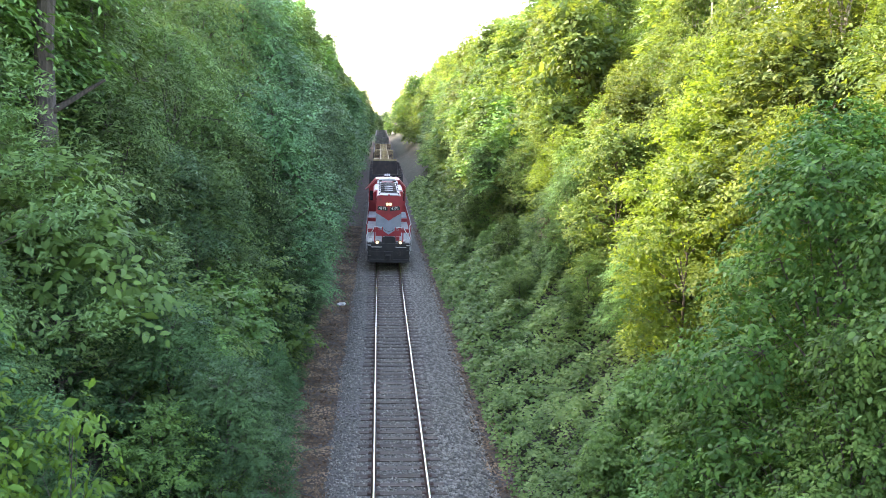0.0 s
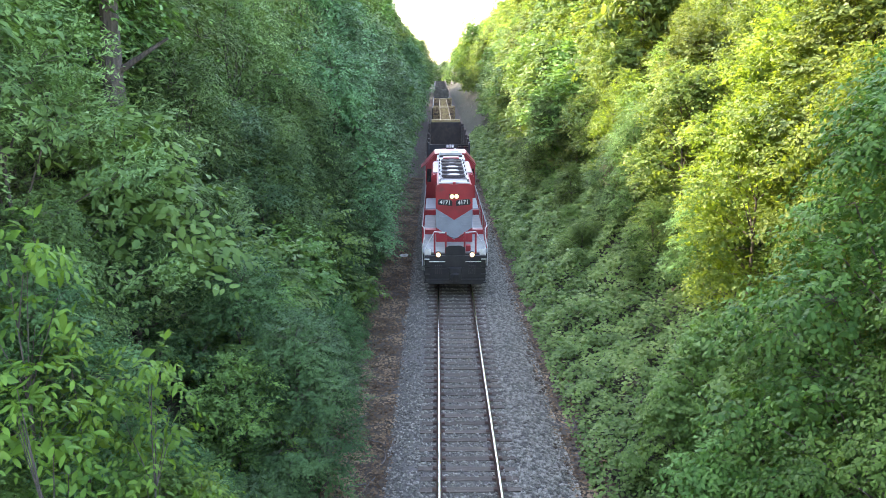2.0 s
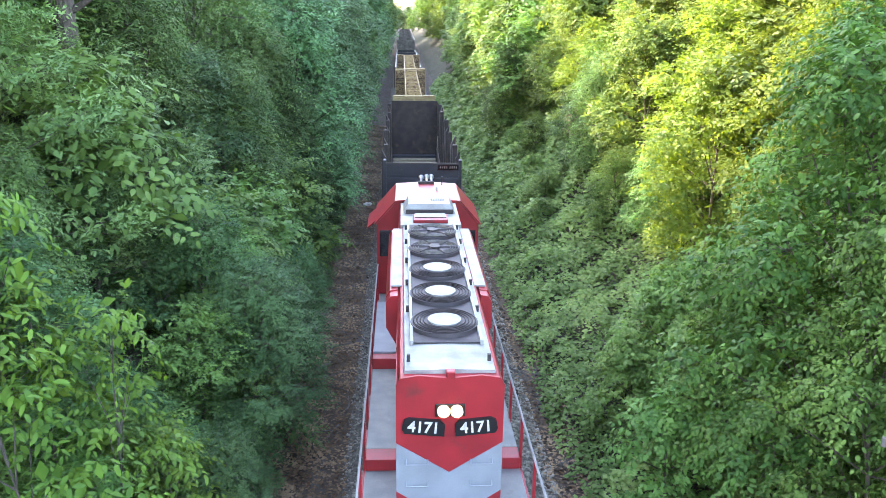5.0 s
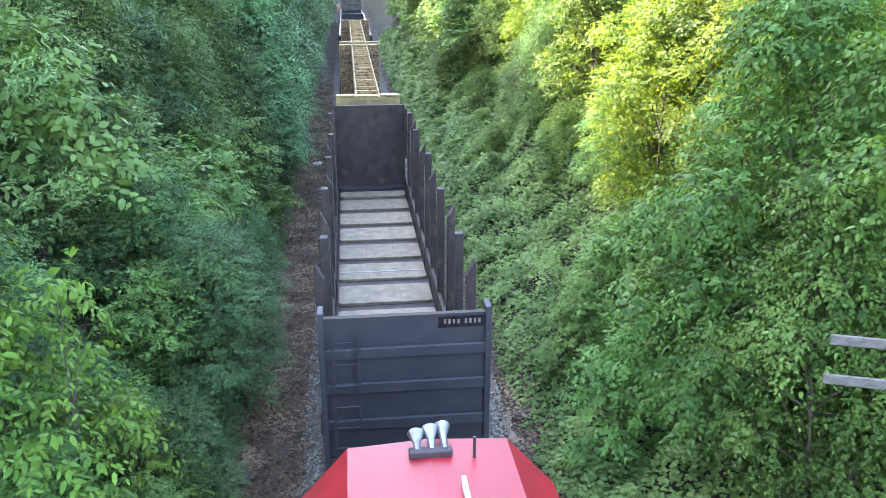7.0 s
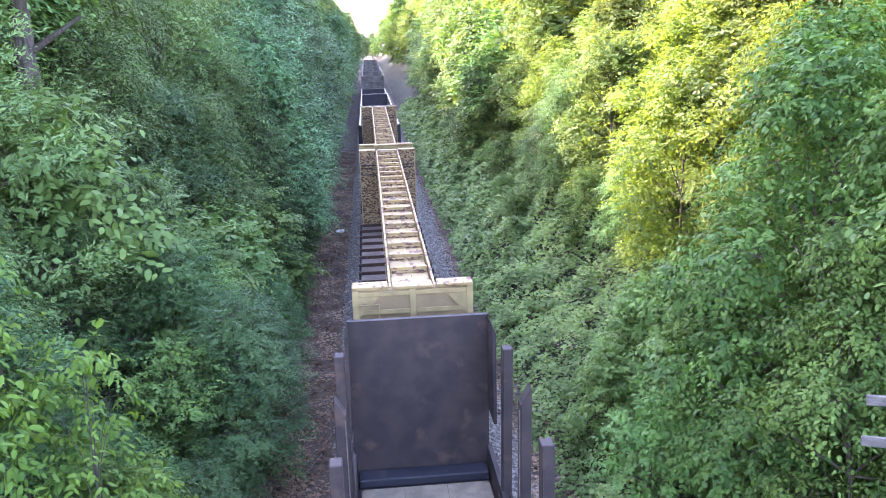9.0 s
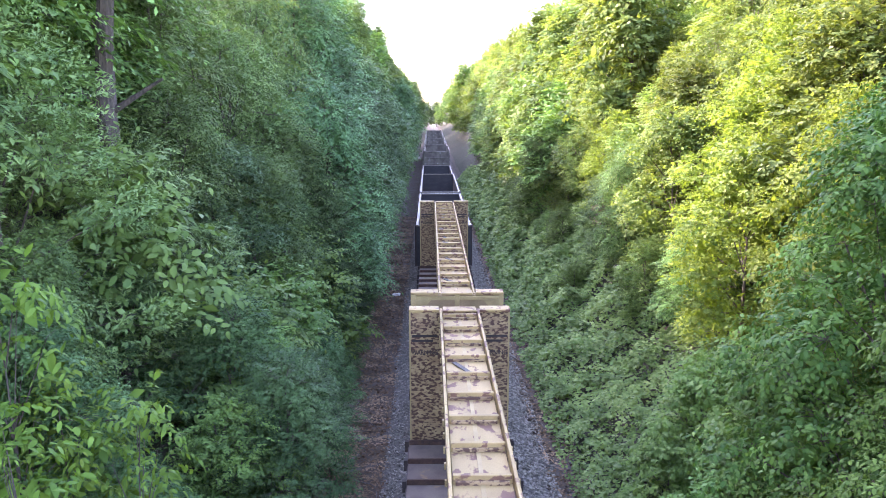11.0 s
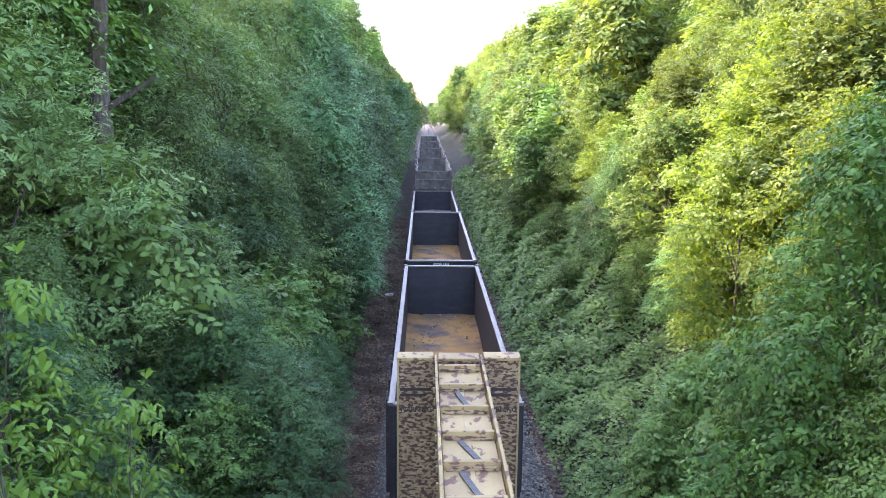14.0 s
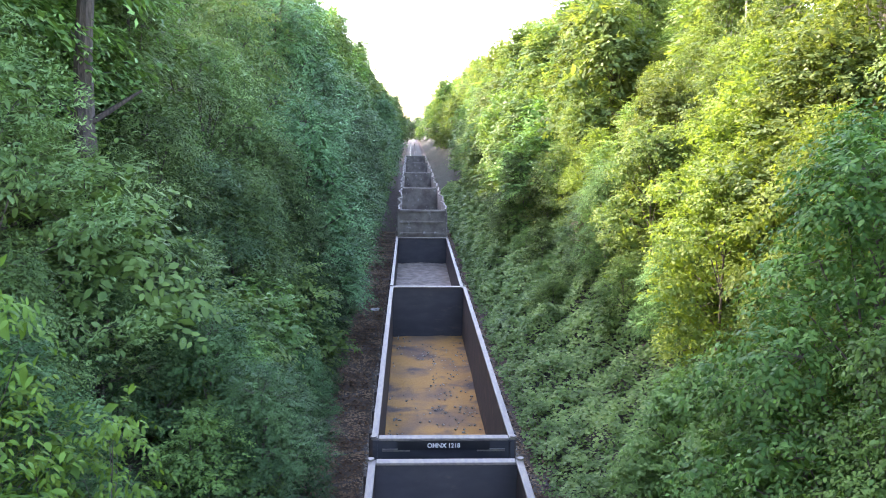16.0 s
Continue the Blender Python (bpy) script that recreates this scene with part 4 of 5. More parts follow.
def stake_gondola():
    G = car("stake_gondola", "dark high-ended gondola with tall side stakes and pale floor panels", 19.8)
    n = 20.05
    part("underframe", boxes((-1.38, 1.38, 0.1, n - 0.1, 0.85, 1.1)), M_BLACK, G)
    end = part("front_end_wall", boxes((-1.4, 1.4, 0.0, 0.12, 0.85, 4.58), bevel=0.01), M_NAVY, G, "dark blue-black ribbed end wall")
    for z in (1.0, 1.75, 2.5, 3.2, 3.85):
        bm = boxes((-1.36, 1.36, -0.07, -0.002, z, z + 0.22), bevel=0.03)
        part("end_rib", bm, M_NAVY, end)
    for x in (-1.2, -0.78):
        part("ladder_rail", boxes((x - 0.02, x + 0.02, -0.13, -0.09, 1.2, 4.4)), M_NAVY, end)
    for k in range(8):
        part("ladder_rung", rods([(-1.2, -0.11, 1.4 + 0.4 * k), (-0.78, -0.11, 1.4 + 0.4 * k)], 0.014, 5), M_NAVY, end)
    part("end_cap", boxes((-1.42, 1.42, -0.03, 0.08, 4.582, 4.605), bevel=0.006), M_BROWN, end)
    for s in (-1, 1):
        part("end_post", boxes((s * 1.38 - 0.05, s * 1.38 + 0.05, -0.09, 0.25, 0.85, 4.72), bevel=0.01), M_NAVY, end)
    plate = part("mark_plate", boxes((0.55, 1.32, -0.012, -0.002, 4.34, 4.54)), M_DARKGLASS, end)
    for k in range(8):
        x = 0.64 + 0.075 * k + (0.05 if k > 3 else 0)
        part("mark", boxes((x, x + 0.04, -0.018, -0.013, 4.41, 4.49)), M_RIM, end)
    rear = part("rear_end_wall", boxes((-1.4, 1.4, n - 0.12, n, 0.85, 4.62), bevel=0.01), M_BROWN, G, "rust-brown plain end wall")
    for s in (-1, 1):
        part("end_gusset", slab([(s * 1.38, 2.6), (s * 1.44, 2.6), (s * 1.44, 4.5), (s * 1.38, 4.62)], n - 0.9, n - 0.13), M_BROWN, rear)
        part("side_sill", boxes((s * 1.4 - 0.05, s * 1.4 + 0.05, 0.1, n - 0.13, 0.85, 1.75), bevel=0.01), M_BROWN, G)
        for k in range(1, 11):
            y = 0.5 + k * 1.775
            h = 4.64 + 0.05 * math.sin(k * 2.3 + s)
            lean = 0.04 * math.sin(k * 1.9 + s * 2)
            bm = boxes((s * 1.46 - 0.09, s * 1.46 + 0.09, y - 0.12, y + 0.12, 1.2, h), bevel=0.02)
            for v in bm.verts:
                if v.co.z > 3:
                    # every second stake is cut off at a slant, high on its outer side
                    if k % 2 and (v.co.x - s * 1.46) * s < 0:
                        v.co.z -= 0.26
                    v.co.x += lean
            stake = part("stake", bm, M_BROWN, G)
            part("stake_edge", boxes((s * 1.36 - 0.008, s * 1.36 + 0.008, y - 0.14, y - 0.11, 1.3, h - 0.35)), M_RIM if k % 3 == 0 else M_BROWN, stake)
            part("stake_socket", boxes((s * 1.46 - 0.13, s * 1.46 + 0.13, y - 0.17, y + 0.17, 1.05, 1.55), bevel=0.02), M_BROWN, G)
    part("floor", boxes((-1.34, 1.34, 0.13, n - 0.13, 1.1, 1.16)), M_BROWN, G)
    part("rear_ledge", boxes((-1.32, 1.32, 19.5, 19.9, 1.165, 1.36), bevel=0.03), M_NAVY, G)
    for k in range(-1, 11):
        y0, y1 = max(0.4, 16.9 - 1.74 * k), min(19.35, 18.15 - 1.74 * k)
        bm = boxes((-1.28, 1.3, y0, y1, 1.165, 1.24))
        corner = [e for e in bm.edges if abs(e.verts[0].co.z - e.verts[1].co.z) > 0.05]
        bmesh.ops.bevel(bm, geom=corner, offset=0.1, segments=3, profile=0.5, affect="EDGES")
        panel = part("floor_panel", bm, M_BOARD, G, "pale worn floor panel with rounded corners")
        for x in (-0.42, 0.44):
            part("panel_seam", boxes((x - 0.006, x + 0.006, y0 + 0.03, y1 - 0.03, 1.2405, 1.243)), M_DECK, panel)
        if k in (4, 8):
            part("pale_strip", boxes((-1.27, 1.29, y0 + 0.5, y0 + 0.55, 1.243, 1.258)), M_ROOF, panel, "thin pale strip across the panel")
    bogie(G, 2.6)
    bogie(G, n - 2.6)
    coupler(G, 0.0, -1)
    coupler(G, n, 1)


def centre_beam_car(u, n, worn):
    C = car("centre_beam_flatcar", "cream centre-beam flatcar with end bulkheads and peeling paint, empty", u, "centre-beam flatcars")
    deck_mat, top_mat = M_DECK, M_CREAM
    part("underframe", boxes((-1.3, 1.3, 0.1, n - 0.1, 0.75, 1.02)), M_BLACK, C)
    pitch = 1.13
    k, y = 0, 0.6
    while y < n - 0.7:
        e = min(y + pitch - 0.1, n - 0.55)
        for s in (-1, 1):
            x = sorted((s * 0.22, s * 1.34))
            part("deck_plate", boxes((x[0], x[1], y, e, 1.03, 1.08)), deck_mat, C)
            part("deck_rib", boxes((x[0], x[0] + (x[1] - x[0]) * 1.0 + (0.06 if s > 0 else 0.0), e + 0.02, e + 0.08, 1.03, 1.2)), M_RUST, C)
            part("stake_pocket", boxes((s * 1.4 - 0.05, s * 1.4 + 0.05, e - 0.02, e + 0.12, 0.9, 1.18)), M_BROWN, C)
            part("beam_post", boxes((s * 0.3 - 0.05, s * 0.3 + 0.05, e, e + 0.1, 1.08, 4.55)), M_CREAM2, C)
        # top of the beam: a shallow trough with a plate in each bay
        plate = part("beam_plate", boxes((-0.44, 0.44, y, e, 4.5, 4.54)), top_mat, C)
        part("plate_seam", boxes((-0.035, 0.035, y + 0.02, e - 0.02, 4.542, 4.552)), M_CREAM2, plate)
        bm = boxes((-0.44, 0.44, e + 0.01, e + 0.09, 4.5, 4.68), bevel=0.012)
        part("beam_rib", bm, top_mat, C)
        part("rib_gusset", boxes((-0.4, 0.4, e - 0.05, e + 0.008, 4.545, 4.6)), M_PLY, C)
        if worn and k % 3 == 1 or k in (8, 14):
            a = RNG.uniform(-0.25, 0.25)
            bm = boxes((-0.05, 0.05, -0.42, 0.42, 0, 0.02))
            bm.transform(pose(RNG.uniform(-0.15, 0.1), (y + e) / 2, 4.556, 0, 0, 22 + a * 40))
            part("loose_board", bm, M_GREYWOOD, C, "weathered grey board lying on the beam")
        y += pitch
        k += 1
    for s in (-1, 1):
        rail = part("beam_rail", boxes((s * 0.49 - 0.03, s * 0.49 + 0.03, 0.1, n - 0.1, 4.46, 4.7), bevel=0.012), M_CREAM, C)
        for j in range(int(n / 0.565)):
            part("rail_cleat", boxes((s * 0.545 - 0.015, s * 0.545 + 0.015, 0.5 + j * 0.565, 0.56 + j * 0.565, 4.5, 4.6)), M_CREAM2, rail)
        part("side_sill", boxes((s * 1.34 - 0.03, s * 1.34 + 0.03, 0.1, n - 0.1, 0.62, 1.03)), M_BROWN, C)
    for i, (y0, y1, face) in enumerate(((0.0, 0.42, -1), (n - 0.42, n, 1))):
        b = part("bulkhead", boxes((-1.3, 1.3, y0 + 0.06, y1 - 0.06, 1.0, 4.66), bevel=0.02), M_TAN if face < 0 else M_PLY, C, "cream steel bulkhead with worn panels")
        part("bulkhead_cap", boxes((-1.33, -0.54, y0, y1, 4.664, 4.74), bevel=0.015), M_CREAM, b)
        part("bulkhead_cap", boxes((0.54, 1.33, y0, y1, 4.664, 4.74), bevel=0.015), M_CREAM, b)
        part("bulkhead_cap_middle", boxes((-0.44, 0.44, y0, y1, 4.664, 4.72), bevel=0.015), M_CREAM, b)
        yo = y0 if face < 0 else y1
        ys = sorted((yo, yo - face * 0.056))
        for x in (-1.26, 0.0, 1.26):
            part("bulkhead_post", boxes((x - 0.07, x + 0.07, ys[0], ys[1], 1.0, 4.66), bevel=0.01), M_CREAM2, b)
        for z in (1.2, 2.0, 2.8, 3.5, 4.1, 4.52):
            part("bulkhead_rail", boxes((-1.19, -0.07, ys[0] + 0.01, ys[1], z, z + 0.1), (0.07, 1.19, ys[0] + 0.01, ys[1], z, z + 0.1), bevel=0.008), M_CREAM2, b)
        for s in (-1, 1):
            part("corner_gusset", slab([(s * 1.19, 4.02), (s * 1.19, 4.515), (s * 0.74, 4.515)], ys[0] + 0.012, ys[1] - 0.003), M_CREAM2, b)
            part("bulkhead_edge", boxes((s * 1.305 - 0.02, s * 1.305 + 0.02, y0 + 0.05, y1 - 0.05, 1.0, 4.66)), M_CREAM2, b)
        part("grab_iron", rods([(-1.2, yo + face * 0.06, 4.35), (-0.75, yo + face * 0.06, 4.35), (-0.75, yo + face * 0.06, 3.4)], 0.014, 5), M_CREAM2, b)
        if i:
            for s in (-1, 1):
                letters("WARNING", 0.17, pose(s * 0.92, y0 + 0.054, 3.55, 90, 0, 0), M_BROWN, b, "stencil", 0.85)
                part("stencil_bar", boxes(*[(s * 0.92 - 0.34, s * 0.92 + 0.34 - 0.12 * j, y0 + 0.05, y0 + 0.058, 3.98 - 0.13 * j, 4.04 - 0.13 * j) for j in range(2)]), M_BROWN, b)
    bogie(C, 2.6)
    bogie(C, n - 2.6)
    coupler(C, 0.0, -1)
    coupler(C, n, 1)


def open_gondola(u, n, rim, half, mark, label, body, floor_mat, lumps):
    G = car("open_gondola", label, u, "open gondolas")
    part("underframe", boxes((-half + 0.1, half - 0.1, 0.1, n - 0.1, 0.75, 1.0)), M_BLACK, G)
    for s in (-1, 1):
        x = sorted((s * half, s * (half - 0.07)))
        w = part("side_wall", boxes((x[0], x[1], 0.0, n, 0.95, rim - 0.06)), body, G)
        part("side_rim", boxes((min(s * (half + 0.05), s * (half - 0.1)), max(s * (half + 0.05), s * (half - 0.1)), -0.02, n + 0.02, rim - 0.058, rim), bevel=0.012), M_RIM, G, "scuffed bare steel rim")
        for k in range(12):
            y = 0.5 + k * (n - 1.0) / 11
            part("side_post", boxes((min(s * (half + 0.002), s * (half + 0.12)), max(s * (half + 0.002), s * (half + 0.12)), y - 0.09, y + 0.09, 0.8, rim - 0.07), bevel=0.02), body, w)
    for i, (y0, y1) in enumerate(((0.0, 0.08), (n - 0.08, n))):
        w = part("end_wall", boxes((-half + 0.075, half - 0.075, y0, y1, 0.9, rim - 0.06)), M_NAVY if body is not M_GREYCAR else body, G)
        part("end_rim", boxes((-half + 0.11, half - 0.11, y0 - 0.06, y1 + 0.06, rim - 0.056, rim + 0.004), bevel=0.012), M_RIM if body is not M_GREYCAR else M_GREYCAR, w)
        yo = y0 - 0.05 if i == 0 else y1 + 0.05
        for z in (1.1, 1.7, 2.3):
            part("end_rib", boxes((-half + 0.1, half - 0.1, min(yo, yo + 0.045), max(yo, yo + 0.045), z, z + 0.18), bevel=0.015), M_NAVY, w)
        for s in (-1, 1):
            part("end_channel", boxes((s * half * 0.68 - 0.3, s * half * 0.68 + 0.3, min(yo, yo + 0.045), max(yo, yo + 0.045), rim - 0.3, rim - 0.25)), M_RIM if i == 0 else M_NAVY, w)
            part("end_post", boxes((s * (half - 0.03) - 0.05, s * (half - 0.03) + 0.05, min(yo, yo + 0.045), max(yo, yo + 0.045), 0.9, rim - 0.06)), M_NAVY, w)
            part("rim_bolt", disc((s * half, n * i, rim + 0.002), 0.07, 0.04, 12), M_RIM, w)
        if mark and i == 0:
            letters(mark, 0.14, pose(0, yo - 0.02, rim - 0.16, 90, 0, 0), M_WHITE, w, "mark", 0.95)
            part("mark_plate", boxes((-1.0, 1.0, yo - 0.01, yo + 0.045, rim - 0.26, rim - 0.062)), M_PLATE, w)
    # load: thin uneven dirt on the floor
    nx, ny = 26, 110
    vs, fs = [], []
    for j in range(ny):
        for i in range(nx):
            x, y = -half + 0.08 + (2 * half - 0.16) * i / (nx - 1), 0.09 + (n - 0.18) * j / (ny - 1)
            vs.append((x, y, 1.02 + 0.09 * (1 + noise.noise(Vector((x * 0.9, y * 0.5, u)))) + lumps * noise.noise(Vector((x * 4, y * 4, u))) + 0.12 * max(0, abs(x) / half - 0.8)))
    fs = [(j * nx + i, j * nx + i + 1, (j + 1) * nx + i + 1, (j + 1) * nx + i) for j in range(ny - 1) for i in range(nx - 1)]
    raw("dirt_floor", vs, fs, floor_mat, G, smooth=True)["label"] = "orange-brown dirt on the floor"
    if floor_mat is M_DIRT:
        at = np.stack([RNG.uniform(-half + 0.15, half - 0.15, 500), RNG.uniform(0.2, n - 0.2, 500), np.full(500, 1.14)], 1)
        at = at[np.array([noise.noise(Vector((p[0] * 0.8, p[1] * 0.35, u + 3))) > -0.1 for p in at])]
        v, f = rocks(at, RNG.uniform(0.02, 0.06, len(at)))
        raw("rubble", v, f, M_STONE, G)["kind"] = "stuff"
    bogie(G, 2.3)
    bogie(G, n - 2.3)
    coupler(G, 0.0, -1)
    coupler(G, n, 1)
    return G


def battered_gondola(u, n):
    G = car("battered_gondola", "grey high-sided scrap gondola with bent wavy rims", u, "battered scrap gondolas")
    half, rim = 1.52, 4.36
    part("underframe", boxes((-1.4, 1.4, 0.1, n - 0.1, 0.75, 1.05)), M_BLACK, G)
    part("floor", boxes((-1.45, 1.45, 0.1, n - 0.1, 1.05, 1.1)), M_SCRAP, G)
    for k in range(9):
        part("floor_rib", boxes((-1.1, 1.1, 1.0 + k * (n - 2) / 8 - 0.1, 1.0 + k * (n - 2) / 8 + 0.15, 1.104, 1.3)), M_RIM, G)
    for s in (-1, 1):
        ys = np.linspace(0.0, n, 40)
        wave = [0.13 * math.sin(y * 1.1 + s + u) * math.sin(math.pi * y / n) + 0.05 * math.sin(y * 2.7 + u) for y in ys]
        sag = [0.07 * math.sin(y * 0.9 + u * 2 + s) for y in ys]
        vs, fs = [], []
        for y, w, d in zip(ys, wave, sag):
            vs += [(s * half, y, 1.0), (s * (half - 0.06), y, 1.0), (s * (half - 0.06) + w, y, rim + d), (s * half + w, y, rim + d)]
        for i in range(39):
            a, b = i * 4, i * 4 + 4
            fs += [(a + k, a + (k + 1) % 4, b + (k + 1) % 4, b + k) for k in range(4)]
        wall = raw("side_wall", vs, fs, M_GREYCAR, G)
        bm = bmesh.new()
        pts = [(s * (half - 0.03) + w, y, rim + d + 0.03) for y, w, d in zip(ys, wave, sag)]
        for a, b in zip(pts, pts[1:]):
            rod(bm, a, b, 0.055, 6)
        part("side_rim", bm, M_RIM, G, "bent pale rim")
        for k in range(9):
            y = 0.6 + k * (n - 1.2) / 8
            part("side_post", boxes((s * (half + 0.06) - 0.05, s * (half + 0.06) + 0.05, y - 0.08, y + 0.08, 0.9, rim - 0.25)), M_GREYCAR, wall)
    for y0, y1, o in ((0.0, 0.08, -1), (n - 0.08, n, 1)):
        w = part("end_wall", boxes((-1.45, 1.45, y0, y1, 0.9, 4.34)), M_GREYCAR, G)
        yo = y0 if o < 0 else y1
        ys = sorted((yo + o * 0.003, yo + o * 0.09))
        for z in (1.3, 2.0, 2.75, 3.5, 4.2):
            part("end_rib", boxes((-1.4, 1.4, ys[0], ys[1], z, z + 0.13), bevel=0.015), M_GREYCAR, w)
        for s in (-1, 1):
            part("end_post", boxes((s * 1.47 - 0.05, s * 1.47 + 0.05, y0 - 0.05, y1 + 0.05, 0.9, 4.4)), M_GREYCAR, w)
    bogie(G, 2.2)
    bogie(G, n - 2.2)
    coupler(G, 0.0, -1)


def rocks(at, size, squash=0.7):
    """Small angular stones: six corners and eight faces each."""
    n = len(at)
    d = np.array([[1, 0, 0], [-1, 0, 0], [0, 1, 0], [0, -1, 0], [0, 0, 1], [0, 0, -1]], float)
    p = d[None] * RNG.uniform(0.6, 1.25, (n, 6, 1)) + RNG.normal(size=(n, 6, 3)) * 0.22
    a = RNG.uniform(0, 6.28, n)
    c, s = np.cos(a)[:, None], np.sin(a)[:, None]
    q = np.stack([p[..., 0] * c - p[..., 1] * s, p[..., 0] * s + p[..., 1] * c, p[..., 2] * squash], -1)
    v = at[:, None] + q * np.asarray(size)[:, None, None]
    f = np.array([[0, 2, 4], [2, 1, 4], [1, 3, 4], [3, 0, 4], [2, 0, 5], [1, 2, 5], [3, 1, 5], [0, 3, 5]])
    return v.reshape(-1, 3), (np.arange(n)[:, None, None] * 6 + f[None]).reshape(-1, 3)


locomotive()
stake_gondola()
centre_beam_car(41.5, 21.5, False)
centre_beam_car(64.5, 21.6, True)
open_gondola(86.9, 15.85, 3.23, 1.52, "", "open black gondola with bare steel rims and orange dirt floor", M_BROWN, M_DIRT, 0.05)
open_gondola(103.9, 15.75, 3.23, 1.52, "OMNX 1218", "open black gondola with bare steel rims and orange dirt floor", M_BROWN, M_DIRT, 0.02)
open_gondola(120.6, 16.0, 2.72, 1.58, "", "low brown gondola with a scrap-covered floor", M_BROWN, M_SCRAP, 0.06)
battered_gondola(137.5, 15.1)
battered_gondola(153.6, 17.6)
battered_gondola(172.2, 17.6)
battered_gondola(190.8, 17.6)


# ---- undergrowth and small things ----
def ground_cover():
    """Low brambles that cover the foot of both banks."""
    def cover(name, label, mat, n, x0, x1, y0, y1, leaf, hump, power=1.4):
        y = y0 + (y1 - y0) * RNG.random(n) ** power
        x = x0 + (x1 - x0) * RNG.random(n)
        bump = np.array([0.8 * noise.noise(Vector((a * 0.75, b * 0.6, 2.0))) + 0.6 * noise.noise(Vector((a * 1.9, b * 1.7, 5.0))) for a, b in zip(x, y)])
        edge = np.clip((x - x0) / 0.7, 0.05, 1) if x0 > 0 else np.clip((x1 - x) / 0.7, 0.05, 1)
        keep = bump + RNG.normal(size=n) * 0.15 > -0.5 + 0.35 * (edge < 0.4)
        x, y, bump, edge = x[keep], y[keep], bump[keep], edge[keep]
        z = np.array([ground_z(a, b) for a, b in zip(x, y)]) + edge * (hump * (0.35 + np.maximum(bump, -0.2))) * RNG.random(len(x)) ** 0.3 + 0.03
        side = np.sign(x0 + x1)
        up = unit(np.array([-0.35 * side, -0.2, 1.0]) + RNG.normal(size=(len(x), 3)) * 0.22)
        tip = RNG.normal(size=(len(x), 3)) * np.array([1, 1, 0.35]) - np.array([0, 0, 0.25])
        ln = leaf * RNG.uniform(0.6, 1.35, len(x)) * (1 + np.clip((y - 20) / 32, 0, 2.0))
        v, f = leaf_arrays(np.stack([x, y, z], 1), up, tip, ln, ln * 0.75, 0.18)
        tagged(raw(name, v, f, mat), label, "undergrowth", kind="stuff")
    cover("bramble_cover", "low green brambles and vines covering the bank", M_VINE, 190000, 3.1, 10, 6, 110, 0.12, 1.35, 1.7)
    cover("bramble_cover", "bright green weeds scattered along the bank", M_VINE, 20000, 3.4, 9.5, 6, 80, 0.13, 1.2)
    cover("bramble_cover", "dark green undergrowth at the foot of the bank", M_LEAF, 36000, -9, -3.7, 6, 110, 0.12, 0.8)


def rail_fence():
    F = tagged(new("wooden_fence"), "weathered grey wooden rail fence half hidden by leaves", "fence")
    a, b = Vector((4.12, 6.95, 0)), Vector((6.6, 5.9, 0))
    way = (b - a).normalized()
    for z0 in (6.36, 5.9):
        bm = boxes((0, (b - a).length, -0.02, 0.02, -0.055, 0.055), bevel=0.01)
        bm.transform(Matrix.Translation((a.x, a.y, z0)) @ pose(0, 0, 0, 0, -1.5, math.degrees(math.atan2(way.y, way.x))))
        part("fence_rail", bm, M_GREYWOOD, F)
    for s in (1.5, 2.7):
        p = a + way * s
        g = ground_z(p.x, p.y)
        part("fence_post", boxes((p.x - 0.05, p.x + 0.05, p.y + 0.03, p.y + 0.13, g - 0.2, 6.45), bevel=0.01), M_GREYWOOD, F)


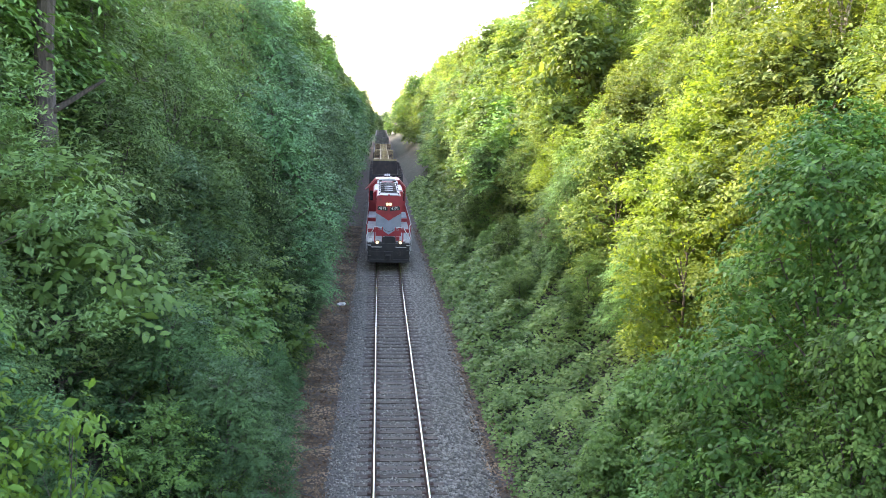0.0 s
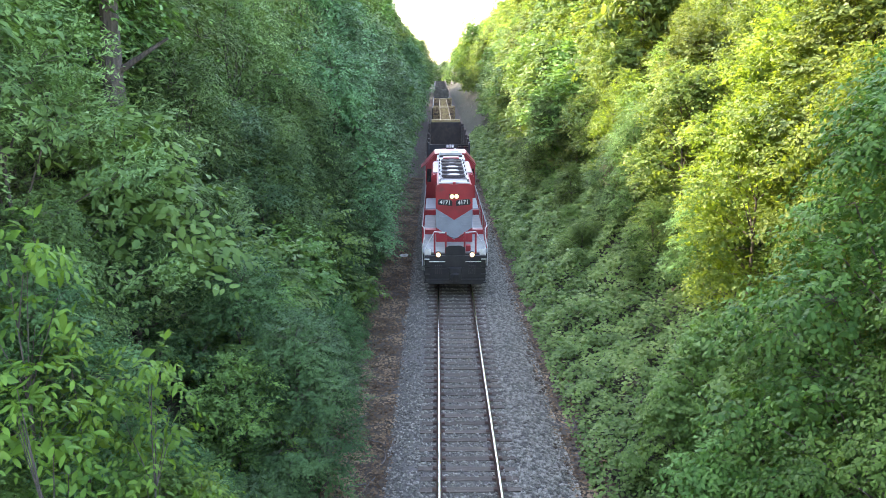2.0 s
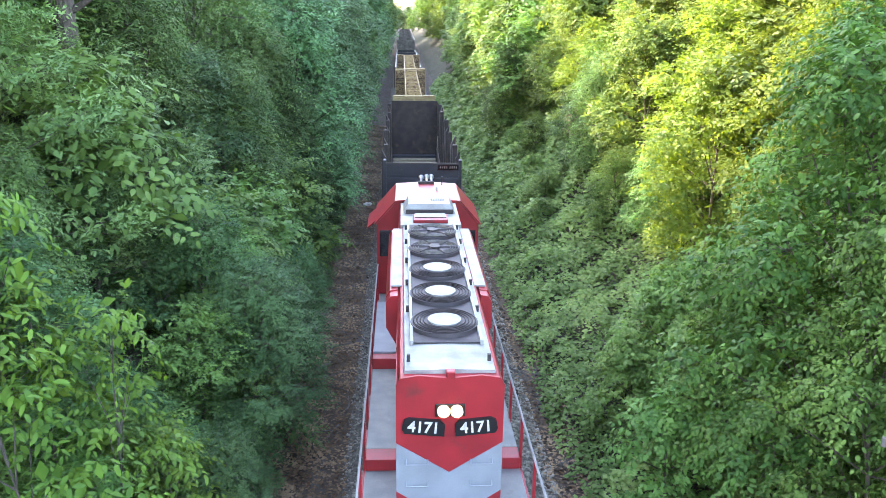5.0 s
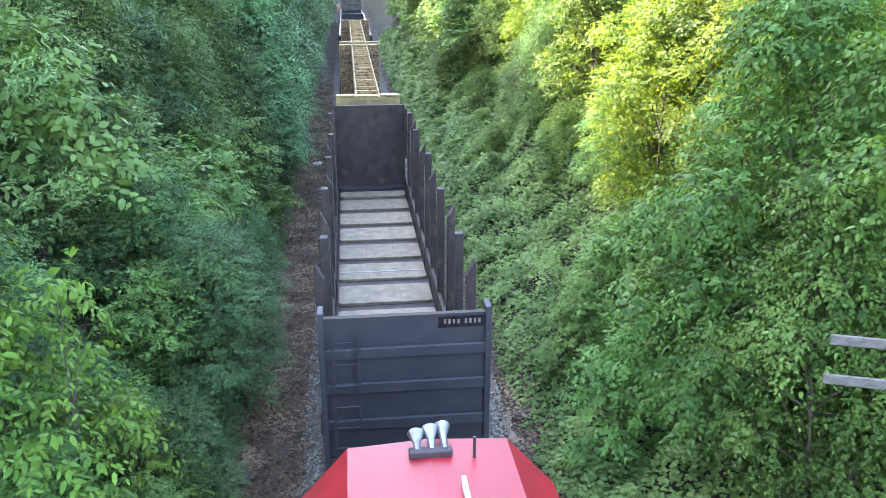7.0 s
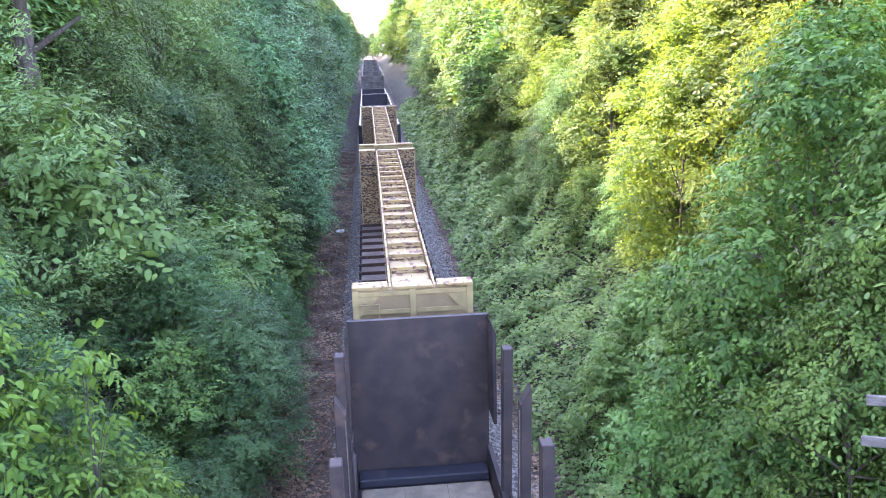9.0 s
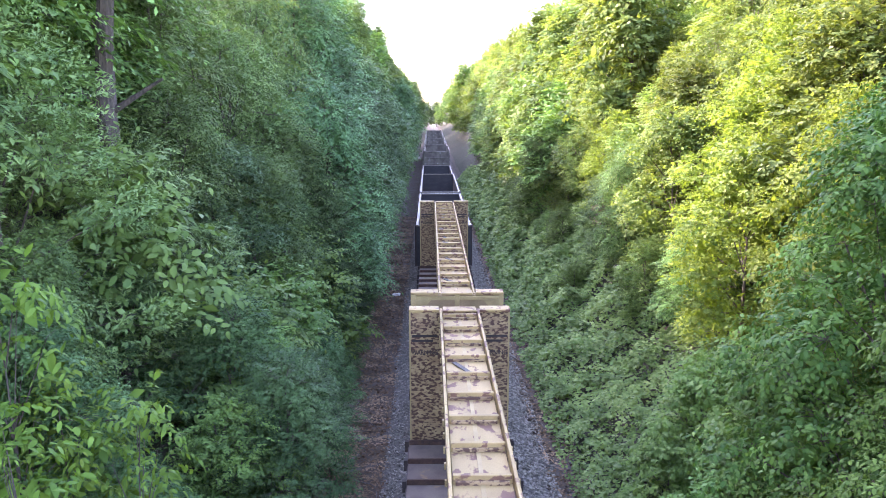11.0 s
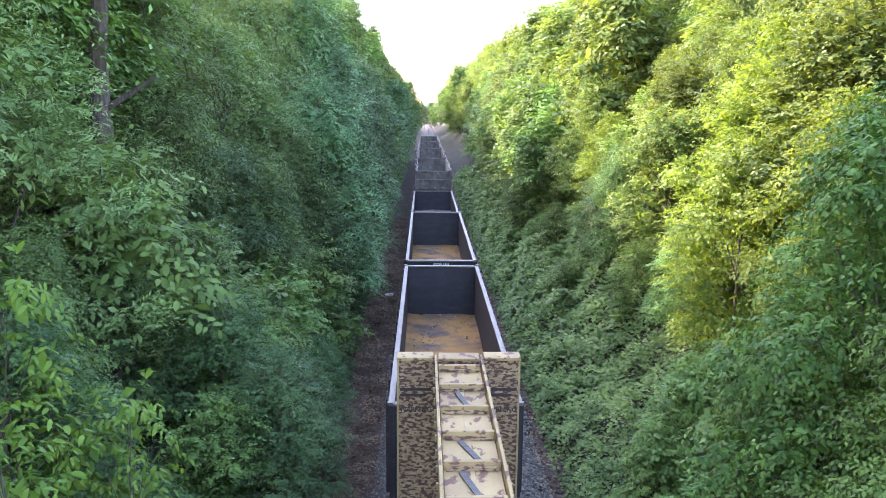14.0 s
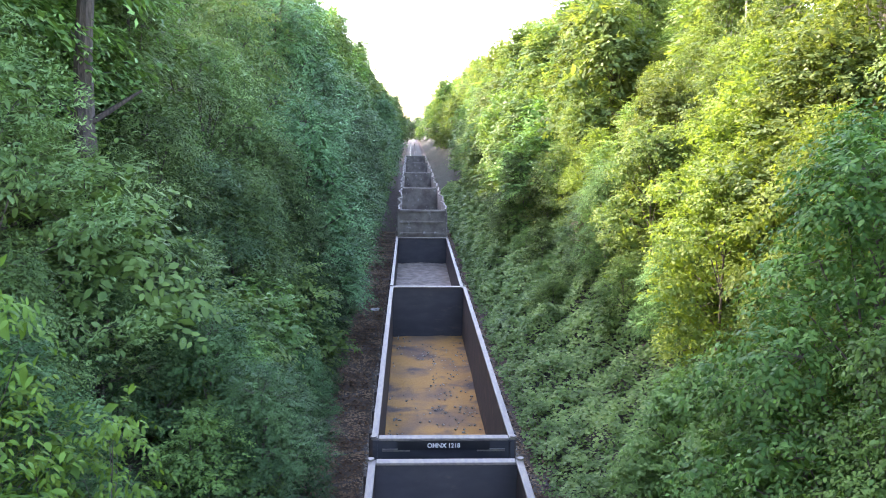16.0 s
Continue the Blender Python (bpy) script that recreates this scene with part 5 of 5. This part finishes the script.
def stems():
    """Tall bare trunks that show between the crowns."""
    for name, x, y, h, r, mat, lean in (("tree_trunk", -9.7, 22.5, 14, 0.38, M_BARK, 1), ("tree_trunk", 13.5, 33, 9, 0.07, M_PALEBARK, -4), ("tree_trunk", 15.8, 38, 10, 0.07, M_PALEBARK, 6),
                                        ("tree_trunk", 13.2, 26, 8, 0.06, M_PALEBARK, 5)):
        g = ground_z(x, y)
        bm = bmesh.new()
        pts = [Vector((x + math.radians(lean) * z + 0.15 * math.sin(z * 0.7), y, g - 0.3 + z)) for z in np.linspace(0, h, 8)]
        for i, (a, b) in enumerate(zip(pts, pts[1:])):
            rod(bm, a, b + Vector((0, 0, 0.03)), r * (1 - 0.09 * i), 9, r * (1 - 0.09 * (i + 1)))
        for k in range(5):
            q = pts[3 + k % 4]
            t = k * 2.2
            rod(bm, q, q + Vector((math.cos(t) * 1.6, math.sin(t) * 1.2, 1.0)), r * 0.3, 5, r * 0.1)
        tagged(part(name, bm, mat), "bare tree trunk standing among the leaves", "tree trunk")


def outcrop(x, y, z, size):
    """Bare earth and rock showing through the plants on the bank."""
    bm = bmesh.new()
    bmesh.ops.create_icosphere(bm, subdivisions=4, radius=1.0)
    for v in bm.verts:
        p = v.co.copy()
        k = 1 + 0.35 * noise.noise(p * 1.6 + Vector((x, y, 0))) + 0.18 * noise.noise(p * 4 + Vector((y, x, 0)))
        v.co = Vector((p.x * 0.6, p.y * 1.3, p.z)) * k * size
    bm.transform(pose(x, y, z))
    tagged(part("earth_outcrop", bm, M_EARTH), "bare reddish earth and rock face on the bank", "rock")


def litter_paper():
    bm = bmesh.new()
    bmesh.ops.create_icosphere(bm, subdivisions=3, radius=0.2)
    for v in bm.verts:
        v.co *= 1 + 0.5 * noise.noise(v.co * 9)
        v.co = Vector((v.co.x * 1.2, v.co.y, v.co.z * 0.45))
    bm.transform(pose(-2.63, 42.6, -0.33))
    tagged(part("crumpled_paper", bm, M_WHITE), "crumpled white paper lying beside the track", "litter")


litter_paper()
rail_fence()
stems()
outcrop(8.4, 42.0, 4.2, 0.95)
outcrop(7.4, 26, 1.7, 0.75)
ground_cover()
make_sleepers(TRACK)
make_ballast()
make_clods()


def motions():
    for thing, u in CARS:
        walk(thing, [(t, pose(0, run(t) + u, 0)) for t in range(0, 17, 2)])


motions()
